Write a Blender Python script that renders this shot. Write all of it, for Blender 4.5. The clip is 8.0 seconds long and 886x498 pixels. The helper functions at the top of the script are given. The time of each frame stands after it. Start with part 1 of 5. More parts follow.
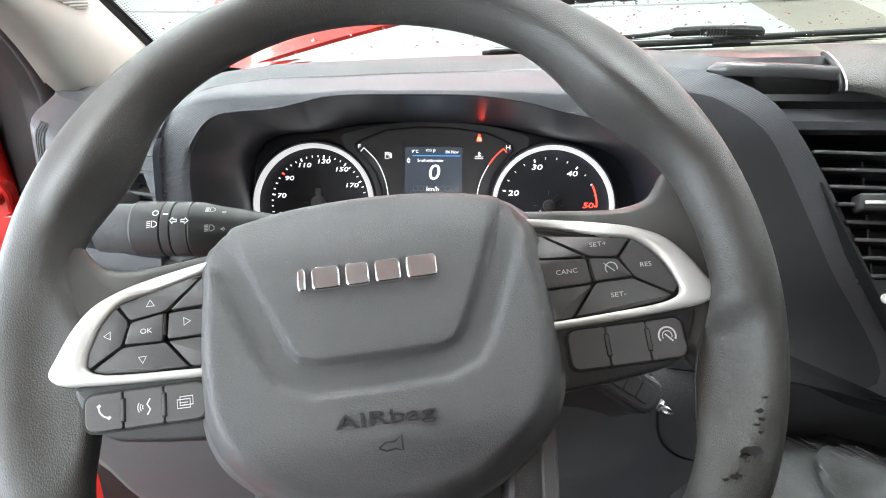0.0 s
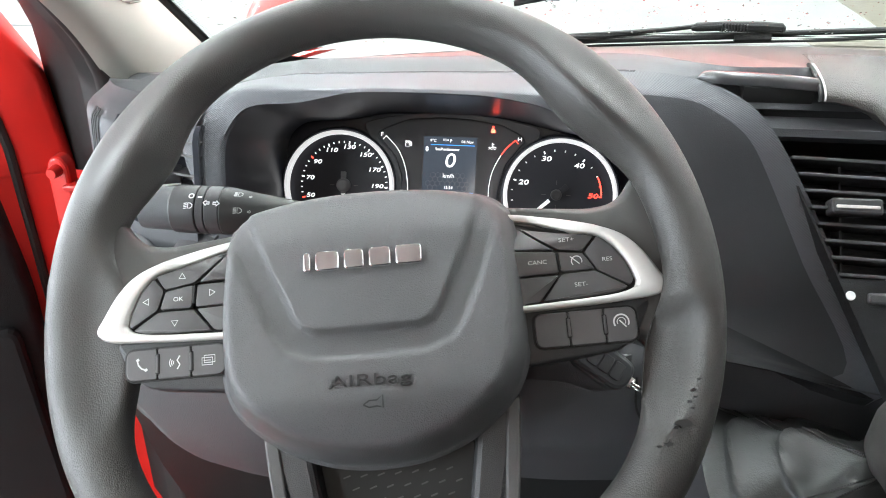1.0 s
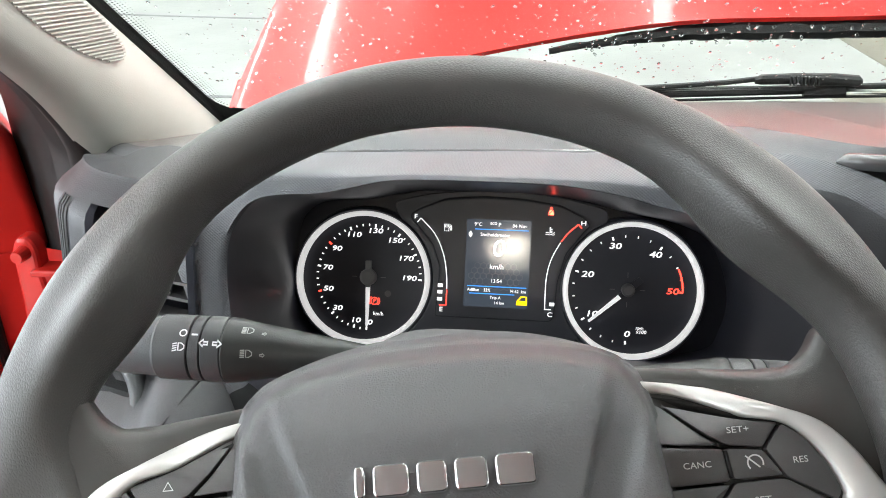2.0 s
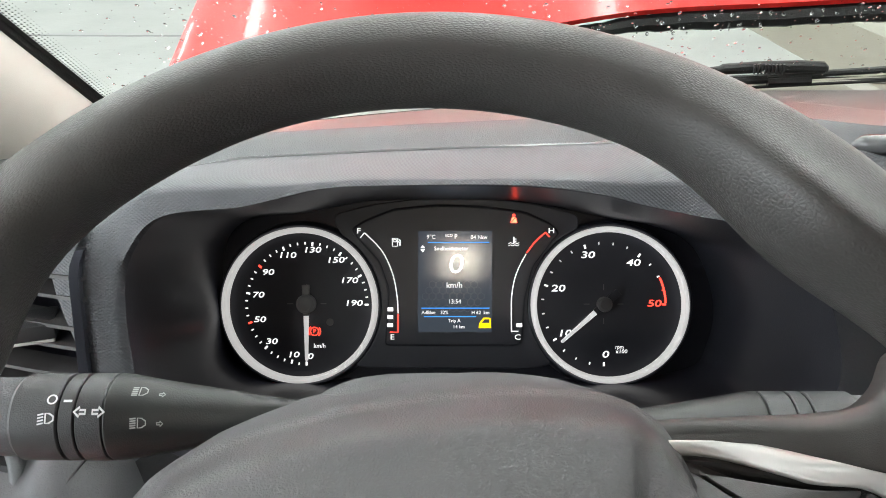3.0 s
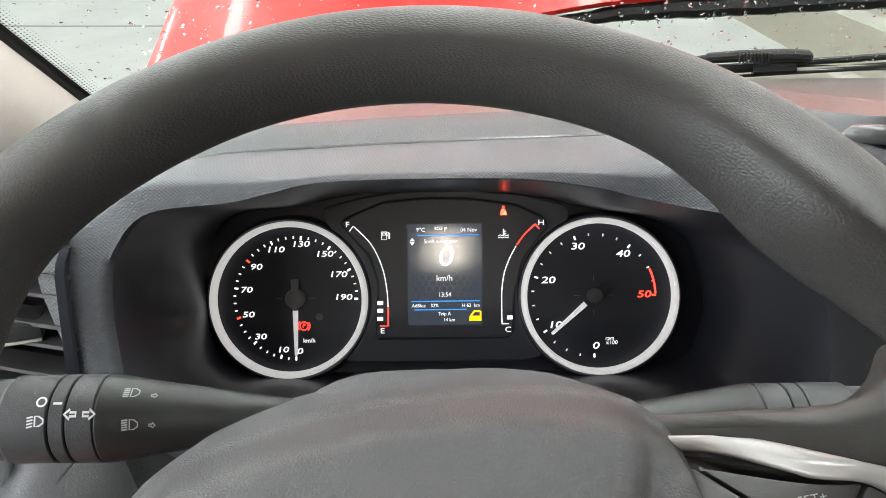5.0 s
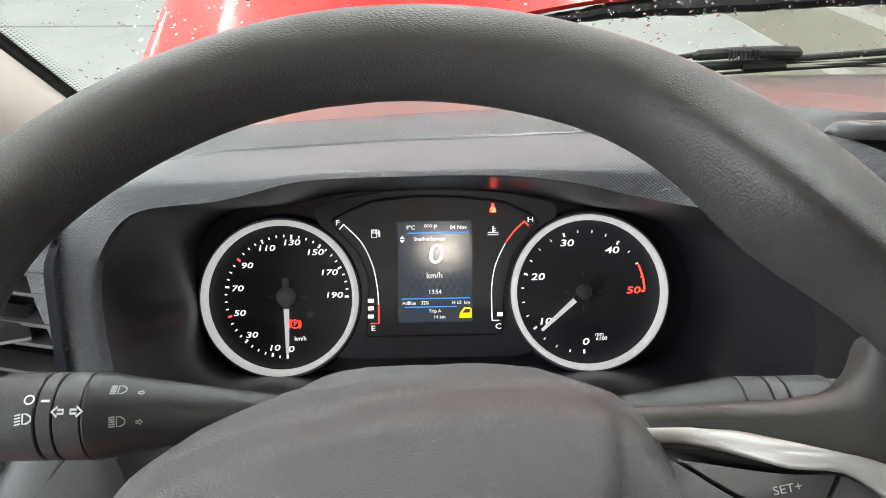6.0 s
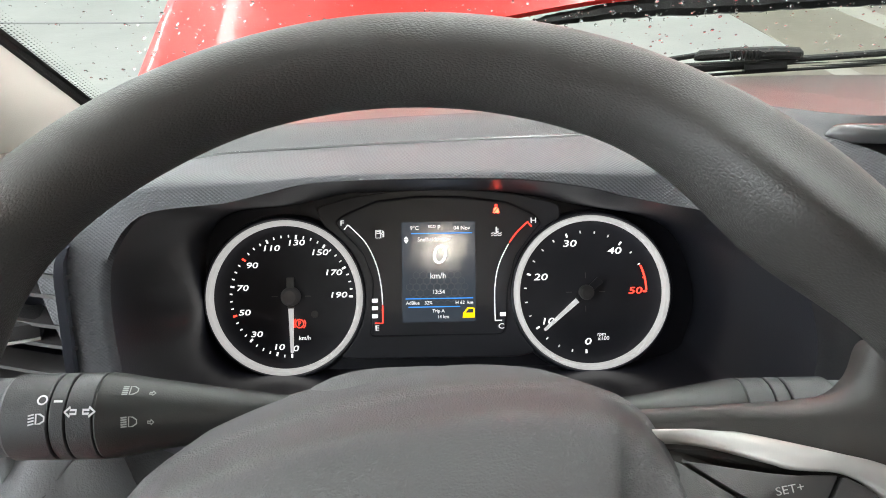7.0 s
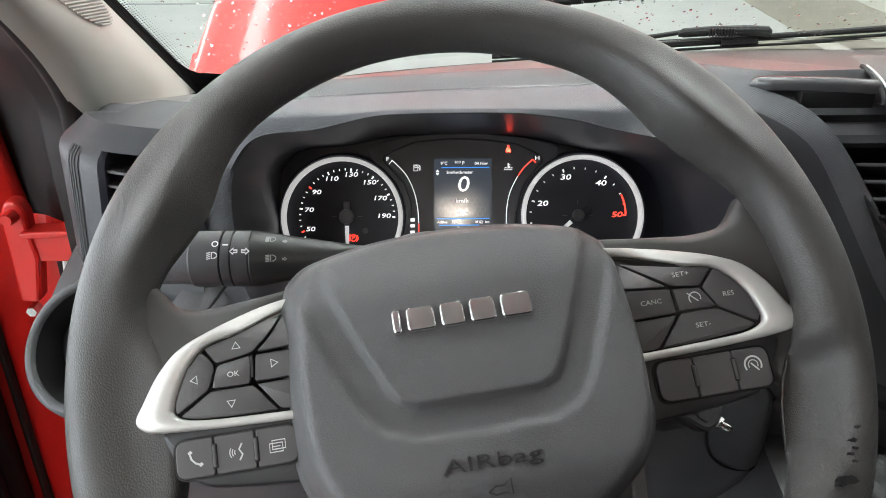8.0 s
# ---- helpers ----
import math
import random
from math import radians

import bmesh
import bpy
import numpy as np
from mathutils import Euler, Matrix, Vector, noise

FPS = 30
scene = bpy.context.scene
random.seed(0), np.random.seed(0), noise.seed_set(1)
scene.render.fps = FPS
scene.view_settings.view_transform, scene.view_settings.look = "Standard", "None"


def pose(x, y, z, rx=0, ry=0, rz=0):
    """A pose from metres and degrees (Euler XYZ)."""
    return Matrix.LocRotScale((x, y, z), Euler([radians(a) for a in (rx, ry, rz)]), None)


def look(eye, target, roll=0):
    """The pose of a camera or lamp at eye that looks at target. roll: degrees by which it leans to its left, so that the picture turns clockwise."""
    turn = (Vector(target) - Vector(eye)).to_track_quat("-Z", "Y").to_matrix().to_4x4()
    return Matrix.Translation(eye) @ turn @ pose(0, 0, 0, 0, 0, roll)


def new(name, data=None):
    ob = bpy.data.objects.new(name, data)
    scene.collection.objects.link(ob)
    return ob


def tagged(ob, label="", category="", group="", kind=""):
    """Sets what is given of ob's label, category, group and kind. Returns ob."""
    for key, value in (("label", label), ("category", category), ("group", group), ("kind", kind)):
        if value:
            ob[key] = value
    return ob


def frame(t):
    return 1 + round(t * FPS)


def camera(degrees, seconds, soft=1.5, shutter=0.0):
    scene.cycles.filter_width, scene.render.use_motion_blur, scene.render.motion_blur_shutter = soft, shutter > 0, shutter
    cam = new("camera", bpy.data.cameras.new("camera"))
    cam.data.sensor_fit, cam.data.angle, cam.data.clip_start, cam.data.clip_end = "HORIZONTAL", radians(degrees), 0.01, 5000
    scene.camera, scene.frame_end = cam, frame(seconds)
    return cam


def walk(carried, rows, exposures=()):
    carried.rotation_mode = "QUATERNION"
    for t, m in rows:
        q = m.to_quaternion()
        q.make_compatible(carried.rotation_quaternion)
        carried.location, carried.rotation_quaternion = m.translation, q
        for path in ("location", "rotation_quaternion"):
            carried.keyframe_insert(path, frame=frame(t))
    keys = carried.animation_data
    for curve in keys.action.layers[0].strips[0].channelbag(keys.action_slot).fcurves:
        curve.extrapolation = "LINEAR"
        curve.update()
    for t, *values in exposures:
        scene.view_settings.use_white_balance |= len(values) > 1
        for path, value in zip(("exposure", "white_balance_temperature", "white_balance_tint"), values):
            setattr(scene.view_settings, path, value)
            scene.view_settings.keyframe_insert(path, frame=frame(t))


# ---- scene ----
cam = camera(59.1, 8.0, soft=1.0, shutter=0.0)
PATH = [
    (0, (0.041, -0.018, 1.691), (-0.037, 1.778, 0.814), -0.4),
    (0.5, (0.08, -0.07, 1.722), (-0.081, 1.699, 0.804), 0.1),
    (1, (0.075, -0.067, 1.727), (-0.111, 1.69, 0.789), 0.1),
    (1.2, (0.065, -0.049, 1.728), (-0.127, 1.706, 0.789), 0.1),
    (1.5, (0.034, -0.001, 1.732), (-0.17, 1.764, 0.812), 0.3),
    (2, (0.012, 0.084, 1.715), (-0.16, 1.881, 0.854), 0.2),
    (2.2, (0.012, 0.117, 1.703), (-0.118, 1.927, 0.863), -0.1),
    (3.3, (-0.002, 0.168, 1.677), (-0.027, 1.987, 0.844), -0.7),
    (3.5, (-0.004, 0.169, 1.676), (-0.023, 1.986, 0.84), -0.8),
    (4, (-0.002, 0.17, 1.676), (-0.011, 1.984, 0.834), -0.9),
    (4.5, (0.0, 0.17, 1.679), (-0.001, 1.981, 0.83), -0.8),
    (4.7, (-0.001, 0.17, 1.681), (0.001, 1.978, 0.827), -0.7),
    (5.8, (0.002, 0.168, 1.679), (0.011, 1.974, 0.819), -0.8),
    (6, (0.004, 0.167, 1.681), (0.016, 1.973, 0.82), -0.9),
    (6.5, (-0.001, 0.168, 1.682), (0.013, 1.972, 0.818), -0.8),
    (7, (0.001, 0.164, 1.685), (0.014, 1.967, 0.818), -0.8),
    (7.2, (-0.005, 0.142, 1.688), (0.014, 1.945, 0.822), -0.7),
    (7.3, (-0.01, 0.125, 1.692), (0.007, 1.925, 0.822), -0.6),
    (7.5, (-0.022, 0.075, 1.709), (-0.012, 1.869, 0.826), -0.8),
    (7.7, (-0.024, 0.035, 1.716), (-0.016, 1.831, 0.835), -0.8),
    (8, (-0.014, -0.007, 1.711), (-0.025, 1.777, 0.807), -0.6),
]
walk(cam, [(t, look(eye, target, roll)) for t, eye, target, roll in PATH], exposures=((0.0, 1.08, 6300, 10), (1.0, 1.09, 6300, 10), (1.5, 1.12, 6400, 10), (2.0, 0.78, 6450, 10), (3.5, 0.48, 6550, 10), (6.8, 0.46, 6550, 10), (8.0, 0.38, 6450, 10)))

# ---- world and lamps ----
world = bpy.data.worlds.new("hall_air")
scene.world = world
world.use_nodes = True
world.node_tree.nodes["Background"].inputs[0].default_value = (0.88, 0.95, 1.0, 1)
world.node_tree.nodes["Background"].inputs[1].default_value = 7.0


def material(name, base, rough=0.5, metal=0.0, bumps=(), tint=0.0, tint_scale=8.0, coat=0.0, emit=None, spec=0.5, rough_var=0.0):
    """bumps: (kind, scale per metre, depth) with kind noise, cells or ribs; tint: how far the colour wanders."""
    m = bpy.data.materials.new(name)
    m.use_nodes = True
    nt = m.node_tree
    b = nt.nodes["Principled BSDF"]
    b.inputs["Roughness"].default_value = rough
    b.inputs["Metallic"].default_value = metal
    b.inputs["Specular IOR Level"].default_value = spec
    b.inputs["Coat Weight"].default_value = coat
    b.inputs["Coat Roughness"].default_value = 0.04
    b.inputs["Base Color"].default_value = (*base, 1)
    co = nt.nodes.new("ShaderNodeTexCoord").outputs["Object"]
    if tint or rough_var:
        n = nt.nodes.new("ShaderNodeTexNoise")
        n.inputs["Scale"].default_value = tint_scale
        n.inputs["Detail"].default_value = 6
        n.inputs["Roughness"].default_value = 0.65
        nt.links.new(co, n.inputs["Vector"])
        if tint:
            mix = nt.nodes.new("ShaderNodeMix")
            mix.data_type = "RGBA"
            mix.inputs[6].default_value = (*[c * (1 - tint) for c in base], 1)
            mix.inputs[7].default_value = (*[min(1, c * (1 + tint)) for c in base], 1)
            nt.links.new(n.outputs["Fac"], mix.inputs[0])
            nt.links.new(mix.outputs[2], b.inputs["Base Color"])
        if rough_var:
            r = nt.nodes.new("ShaderNodeMapRange")
            r.inputs[1].default_value, r.inputs[2].default_value = 0.3, 0.7
            r.inputs[3].default_value, r.inputs[4].default_value = rough - rough_var, rough + rough_var
            nt.links.new(n.outputs["Fac"], r.inputs[0])
            nt.links.new(r.outputs[0], b.inputs["Roughness"])
    last = None
    for kind, scale, depth in bumps:
        if kind == "noise":
            t = nt.nodes.new("ShaderNodeTexNoise")
            t.inputs["Detail"].default_value = 4
            out = t.outputs["Fac"]
        elif kind == "cells":
            t = nt.nodes.new("ShaderNodeTexVoronoi")
            out = t.outputs["Distance"]
        elif kind == "hide":
            t = nt.nodes.new("ShaderNodeTexVoronoi")
            t.voronoi_dimensions = "2D"
            t.feature = "DISTANCE_TO_EDGE"
            ease = nt.nodes.new("ShaderNodeMapRange")
            ease.interpolation_type = "SMOOTHSTEP"
            ease.inputs[1].default_value, ease.inputs[2].default_value = 0.0, 0.40
            nt.links.new(t.outputs["Distance"], ease.inputs[0])
            out = ease.outputs[0]
        elif kind == "pebbles":
            t = nt.nodes.new("ShaderNodeTexVoronoi")
            t.feature = "SMOOTH_F1"
            t.inputs["Smoothness"].default_value = 0.8
            out = t.outputs["Distance"]
        elif kind == "dots":
            t = nt.nodes.new("ShaderNodeTexVoronoi")
            t.voronoi_dimensions = "2D"
            t.inputs["Randomness"].default_value = 0.0
            out = t.outputs["Distance"]
        t.inputs["Scale"].default_value = scale
        if kind == "dots":
            turn = nt.nodes.new("ShaderNodeMapping")
            turn.inputs["Rotation"].default_value = (0, 0, math.pi / 4)
            nt.links.new(nt.nodes.new("ShaderNodeTexCoord").outputs["UV"], turn.inputs["Vector"])
            nt.links.new(turn.outputs["Vector"], t.inputs["Vector"])
        elif kind == "hide":
            turn = nt.nodes.new("ShaderNodeMapping")
            turn.inputs["Scale"].default_value = (0.5, 1.0, 1.0)
            nt.links.new(nt.nodes.new("ShaderNodeTexCoord").outputs["UV"], turn.inputs["Vector"])
            nt.links.new(turn.outputs["Vector"], t.inputs["Vector"])
        else:
            nt.links.new(co, t.inputs["Vector"])
        bump = nt.nodes.new("ShaderNodeBump")
        bump.inputs["Strength"].default_value = 1.0
        bump.inputs["Distance"].default_value = depth
        nt.links.new(out, bump.inputs["Height"])
        if last:
            nt.links.new(last, bump.inputs["Normal"])
        last = bump.outputs["Normal"]
    if last:
        nt.links.new(last, b.inputs["Normal"])
    if emit:
        b.inputs["Emission Color"].default_value = (*emit[:3], 1)
        b.inputs["Emission Strength"].default_value = emit[3]
    return m


LEATHER = material("grained_black_leatherette", (0.053, 0.0505, 0.048), 0.40, bumps=(("noise", 160, 0.00015), ("hide", 1050, 0.00008), ("noise", 2600, 0.00010)), tint=0.12, tint_scale=25, rough_var=0.06)
PAD = material("dark_grey_soft_plastic", (0.092, 0.091, 0.094), 0.46, bumps=(("noise", 1300, 0.0004),), tint=0.06, tint_scale=15, spec=0.34)
KNEE = material("lower_dash_plastic", (0.040, 0.040, 0.043), 0.45, bumps=(("noise", 900, 0.0003),), tint=0.12, tint_scale=9)
LINING = material("pale_grey_headlining", (0.70, 0.69, 0.67), 0.8, bumps=(("noise", 900, 0.0006),), tint=0.05, tint_scale=6)
END = material("dark_dash_end_plastic", (0.042, 0.043, 0.047), 0.45, bumps=(("noise", 1100, 0.0002),), tint=0.1, tint_scale=12, spec=0.35)
LEVER = material("black_stalk_plastic", (0.026, 0.027, 0.026), 0.38, bumps=(("noise", 1500, 0.0001),), tint=0.1, tint_scale=20, spec=0.4)
HUB = material("grey_pointer_hub", (0.17, 0.17, 0.175), 0.4)
SPOKE_BLACK = material("satin_black_plastic", (0.036, 0.036, 0.038), 0.42, bumps=(("noise", 1800, 0.0002),), tint=0.1, tint_scale=20)
BUTTON = material("matt_button_plastic", (0.086, 0.083, 0.084), 0.45, bumps=(("noise", 2500, 0.0001),), tint=0.08, tint_scale=30)
GROOVE = material("black_gap", (0.006, 0.006, 0.006), 0.6)
SILVER = material("satin_silver_trim", (0.70, 0.69, 0.67), 0.34, metal=0.35, tint=0.05, tint_scale=40, rough_var=0.05)
CHROME = material("chrome", (0.85, 0.85, 0.85), 0.06, metal=1.0)
DASH = material("dark_grey_dash_plastic", (0.068, 0.070, 0.075), 0.5, bumps=(("noise", 1200, 0.0003),), tint=0.08, tint_scale=10)
EDGE = material("satin_moulded_edge", (0.085, 0.086, 0.088), 0.24, tint=0.05, tint_scale=30, spec=0.8)
COVER = material("brown_grey_grained_cover", (0.058, 0.054, 0.049), 0.48, bumps=(("pebbles", 1000, 0.0004), ("noise", 700, 0.0003)), tint=0.15, tint_scale=15)
DASH_LOW = material("black_dash_plastic", (0.015, 0.015, 0.016), 0.6, bumps=(("noise", 900, 0.0003),), tint=0.12, tint_scale=9, spec=0.18)
HOOD = material("pebbled_dash_plastic", (0.088, 0.091, 0.101), 0.46, bumps=(("dots", 600, 0.00038),), tint=0.06, tint_scale=12)
SHROUD = material("black_ribbed_shroud", (0.038, 0.040, 0.053), 0.30, bumps=(("noise", 900, 0.0001),), tint=0.1, tint_scale=12)
TOPSKIN = material("soft_dash_top", (0.090, 0.082, 0.077), 0.35, bumps=(("noise", 1200, 0.0003),), tint=0.08, tint_scale=9, spec=0.7)
DIAL = material("black_dial", (0.039, 0.040, 0.049), 0.45, tint=0.1, tint_scale=40, spec=0.3)
BEZEL = material("charcoal_cluster_plate", (0.057, 0.058, 0.070), 0.34, tint=0.1, tint_scale=30)
# silver ring brightened by a weak emission; the ring is no lamp
RING = material("silver_dial_ring_added_glow", (0.88, 0.88, 0.87), 0.45, emit=(1.0, 0.99, 0.97, 0.34))
BELT_LIT = material("lit_red_lamp", (0.6, 0.02, 0.02), 0.5, emit=(1, 0.06, 0.03, 9.0))
WHITE_LIT = material("lit_white_marking", (0.8, 0.8, 0.8), 0.5, emit=(1, 1, 1, 0.95))
RED_LIT = material("lit_red_marking", (0.6, 0.02, 0.02), 0.5, emit=(1, 0.05, 0.03, 2.6))
BLUE_LIT = material("lit_blue_line", (0.02, 0.2, 0.6), 0.5, emit=(0.05, 0.35, 1.0, 0.9))
YELLOW_LIT = material("lit_yellow_symbol", (0.7, 0.5, 0.0), 0.5, emit=(1.0, 0.62, 0.0, 1.1))
SCREEN = material("dark_display_film", (0.03, 0.035, 0.04), 0.085, tint=0.2, tint_scale=300, bumps=(("noise", 4000, 0.00001),), emit=(0.08, 0.10, 0.13, 0.38))
DIM_INK = material("faded_print", (0.34, 0.35, 0.33), 0.5)
INK = material("white_print", (0.72, 0.72, 0.72), 0.5)
FAINT = material("grey_print", (0.16, 0.16, 0.16), 0.5)
EMBOSS = material("embossed_plastic", (0.018, 0.018, 0.019), 0.4)
NEEDLE = material("white_needle", (0.8, 0.8, 0.8), 0.4, emit=(1, 1, 1, 0.35))
RED = material("red_car_paint", (0.72, 0.020, 0.014), 0.38, coat=0.4, tint=0.05, tint_scale=5)
BEIGE = material("light_pillar_trim", (0.50, 0.495, 0.45), 0.6, bumps=(("noise", 1500, 0.0003),), tint=0.05, tint_scale=7)
GRILLE = material("beige_grille_backing", (0.26, 0.25, 0.22), 0.7)
RUBBER = material("black_rubber", (0.012, 0.012, 0.012), 0.55, bumps=(("noise", 500, 0.0004),), tint=0.15, tint_scale=30)
STEEL = material("bright_steel", (0.6, 0.6, 0.6), 0.25, metal=1.0)
CONCRETE = material("pale_hall_floor", (0.285, 0.29, 0.275), 0.35, bumps=(("noise", 20, 0.002),), tint=0.30, tint_scale=1.3)
BEIGE_FLOOR = material("beige_floor_coating", (0.17, 0.155, 0.12), 0.4, bumps=(("noise", 20, 0.002),), tint=0.25, tint_scale=1.6)
WORN_LINE = material("worn_pale_floor_line", (0.30, 0.29, 0.25), 0.5, tint=0.3, tint_scale=3)
WALLPAINT = material("white_hall_wall", (0.66, 0.67, 0.66), 0.6, tint=0.05, tint_scale=0.8)
BOOT = material("black_boot_leather", (0.036, 0.037, 0.036), 0.42, bumps=(("noise", 900, 0.0002), ("noise", 120, 0.0004)), tint=0.06, tint_scale=20, spec=0.4)
CARPET = material("black_floor_mat", (0.015, 0.015, 0.015), 0.9, bumps=(("noise", 700, 0.002),), tint=0.2, tint_scale=30)
FABRIC = material("grey_seat_cloth", (0.06, 0.06, 0.065), 0.9, bumps=(("cells", 900, 0.0006),), tint=0.15, tint_scale=30)
LAMP = material("lamp_diffuser", (0.9, 0.9, 0.9), 0.5, emit=(0.97, 1.0, 0.99, 24.0))
BULB = material("dome_bulb", (0.9, 0.85, 0.7), 0.5, emit=(1.0, 0.90, 0.76, 700.0))
DOME = material("dome_diffuser", (0.9, 0.85, 0.7), 0.5, emit=(1.0, 0.90, 0.76, 26.0))


def clear(name, rough=0.0, ior=1.45, tint=(1, 1, 1)):
    m = bpy.data.materials.new(name)
    m.use_nodes = True
    b = m.node_tree.nodes["Principled BSDF"]
    b.inputs["Base Color"].default_value = (*tint, 1)
    b.inputs["Transmission Weight"].default_value = 1.0
    b.inputs["Roughness"].default_value = rough
    b.inputs["IOR"].default_value = ior
    return m


GLASS = clear("windscreen_glass", 0.0, 1.02, (0.97, 1.0, 0.98))
WATER = clear("water_drop", 0.0, 1.33)


# ---- mesh helpers ----
def thing(name, label, category, m=None, group="", kind=""):
    ob = new(name)
    ob.empty_display_size = 0.02
    ob.matrix_world = m or Matrix.Identity(4)
    return tagged(ob, label, category, group, kind)


def part(name, bm, mat, parent, label="", sharp=20, m=None):
    me = bpy.data.meshes.new(name)
    bmesh.ops.recalc_face_normals(bm, faces=bm.faces[:])
    bm.to_mesh(me)
    bm.free()
    me.materials.append(mat)
    me.shade_smooth()
    if sharp < 180:
        me.set_sharp_from_angle(angle=radians(sharp))
    ob = new(name, me)
    ob.parent = parent
    if m is not None:
        ob.matrix_basis = m
    return tagged(ob, label)


def solid(name, bm, mat, label, category, kind="", group="", sharp=32):
    ob = part(name, bm, mat, None, label, sharp)
    return tagged(ob, "", category, group, kind)


def loft(loops, closed=True, caps=(False, False), bm=None):
    bm = bm or bmesh.new()
    rows = [[bm.verts.new(p) for p in lp] for lp in loops]
    n = len(rows[0])
    for a, b in zip(rows, rows[1:]):
        for i in range(n if closed else n - 1):
            j = (i + 1) % n
            bm.faces.new((a[i], a[j], b[j], b[i]))
    if caps[0]:
        bm.faces.new(rows[0][::-1])
    if caps[1]:
        bm.faces.new(rows[-1])
    return bm


def flat_mapped(bm):
    """Surface coordinates in metres for faces that look back at the driver."""
    layer = bm.loops.layers.uv.verify()
    for f in bm.faces:
        for c in f.loops:
            p = c.vert.co
            c[layer].uv = (p.x, 0.95 * (p.z + p.y))
    return bm


def rounded_each(pts, radii, seg=5):
    """A 2D polygon, every corner rounded by its own radius."""
    out, n = [], len(pts)
    for i in range(n):
        p, a, b = Vector(pts[i]), Vector(pts[i - 1]), Vector(pts[(i + 1) % n])
        ra, rb = min(radii[i], (a - p).length * 0.48), min(radii[i], (b - p).length * 0.48)
        q, e = p + (a - p).normalized() * ra, p + (b - p).normalized() * rb
        for k in range(seg + 1):
            t = k / seg
            out.append(q * (1 - t) ** 2 + p * 2 * t * (1 - t) + e * t * t)
    return out


def spline(pts, n, closed=False):
    """n points along a smooth curve through pts, evenly spread by length."""
    P = [Vector(p) for p in pts]
    k = len(P)
    dense = []
    for i in range(k if closed else k - 1):
        if closed:
            a, b, c, d = P[i - 1], P[i], P[(i + 1) % k], P[(i + 2) % k]
        else:
            a, b, c, d = P[max(i - 1, 0)], P[i], P[i + 1], P[min(i + 2, k - 1)]
        for s in range(24):
            t = s / 24
            dense.append(0.5 * ((2 * b) + (c - a) * t + (2 * a - 5 * b + 4 * c - d) * t * t + (3 * b - a - 3 * c + d) * t ** 3))
    dense.append(P[0].copy() if closed else P[-1].copy())
    cum = [0.0]
    for a, b in zip(dense, dense[1:]):
        cum.append(cum[-1] + (b - a).length)
    out, j = [], 0
    m = n if closed else n - 1
    for i in range(n):
        want = cum[-1] * i / m
        while j < len(cum) - 2 and cum[j + 1] < want:
            j += 1
        seg = max(cum[j + 1] - cum[j], 1e-9)
        out.append(dense[j].lerp(dense[j + 1], min(1, (want - cum[j]) / seg)))
    return out


def step_curve(pts, per=6, closed=False):
    """A smooth curve with the same number of steps between each two points."""
    P = [Vector(p) for p in pts]
    k = len(P)
    out = []
    for i in range(k if closed else k - 1):
        if closed:
            a, b, c, d = P[i - 1], P[i], P[(i + 1) % k], P[(i + 2) % k]
        else:
            a, b, c, d = P[max(i - 1, 0)], P[i], P[i + 1], P[min(i + 2, k - 1)]
        for s in range(per):
            t = s / per
            out.append(0.5 * ((2 * b) + (c - a) * t + (2 * a - 5 * b + 4 * c - d) * t * t + (3 * b - a - 3 * c + d) * t ** 3))
    if not closed:
        out.append(P[-1].copy())
    return out


def rounded(pts, r, seg=4):
    """A 2D polygon with its corners rounded by about r."""
    out, n = [], len(pts)
    for i in range(n):
        p, a, b = Vector(pts[i]), Vector(pts[i - 1]), Vector(pts[(i + 1) % n])
        ra = min(r, (a - p).length * 0.45)
        rb = min(r, (b - p).length * 0.45)
        s, e = p + (a - p).normalized() * ra, p + (b - p).normalized() * rb
        for k in range(seg + 1):
            t = k / seg
            out.append(s * (1 - t) ** 2 + p * 2 * t * (1 - t) + e * t * t)
    return out


def shrink(pts, d):
    """A 2D polygon moved in by d at every side."""
    P = [Vector(p[:2]) for p in pts]
    area = sum(a.x * b.y - b.x * a.y for a, b in zip(P, P[1:] + P[:1]))
    sgn = 1 if area > 0 else -1
    out, n = [], len(P)
    for i in range(n):
        u, v = (P[i] - P[i - 1]).normalized(), (P[(i + 1) % n] - P[i]).normalized()
        nu, nv = Vector((-u.y, u.x)) * sgn, Vector((-v.y, v.x)) * sgn
        mid = nu + nv
        mid = mid.normalized() if mid.length > 1e-6 else nu
        out.append(P[i] + mid * d / max(0.5, mid.dot(nu)))
    return out


def plate(pts, z0, z1, bevel=0.0, bm=None):
    """A flat-topped slab over a 2D polygon, its upper rim softened."""
    up = lambda q, z: [Vector((p[0], p[1], z)) for p in q]
    loops = [up(pts, z0)]
    if bevel:
        loops += [up(pts, z1 - bevel), up(shrink(pts, bevel * 0.35), z1 - bevel * 0.3), up(shrink(pts, bevel), z1)]
    else:
        loops += [up(pts, z1)]
    return loft(loops, True, (True, True), bm)


def dome(pts, z0, z1, round_by):
    """A slab over a 2D polygon whose top is fully rounded off."""
    up = lambda q, z: [Vector((p[0], p[1], z)) for p in q]
    loops = [up(pts, z0), up(pts, z1 - 0.0024)]
    for k in range(1, 7):
        a = k / 6 * math.pi / 2
        loops.append(up(shrink(pts, round_by * 0.62 * (1 - math.cos(a))), z1 - 0.0024 * (1 - math.sin(a))))
    return loft(loops, True, (True, True))


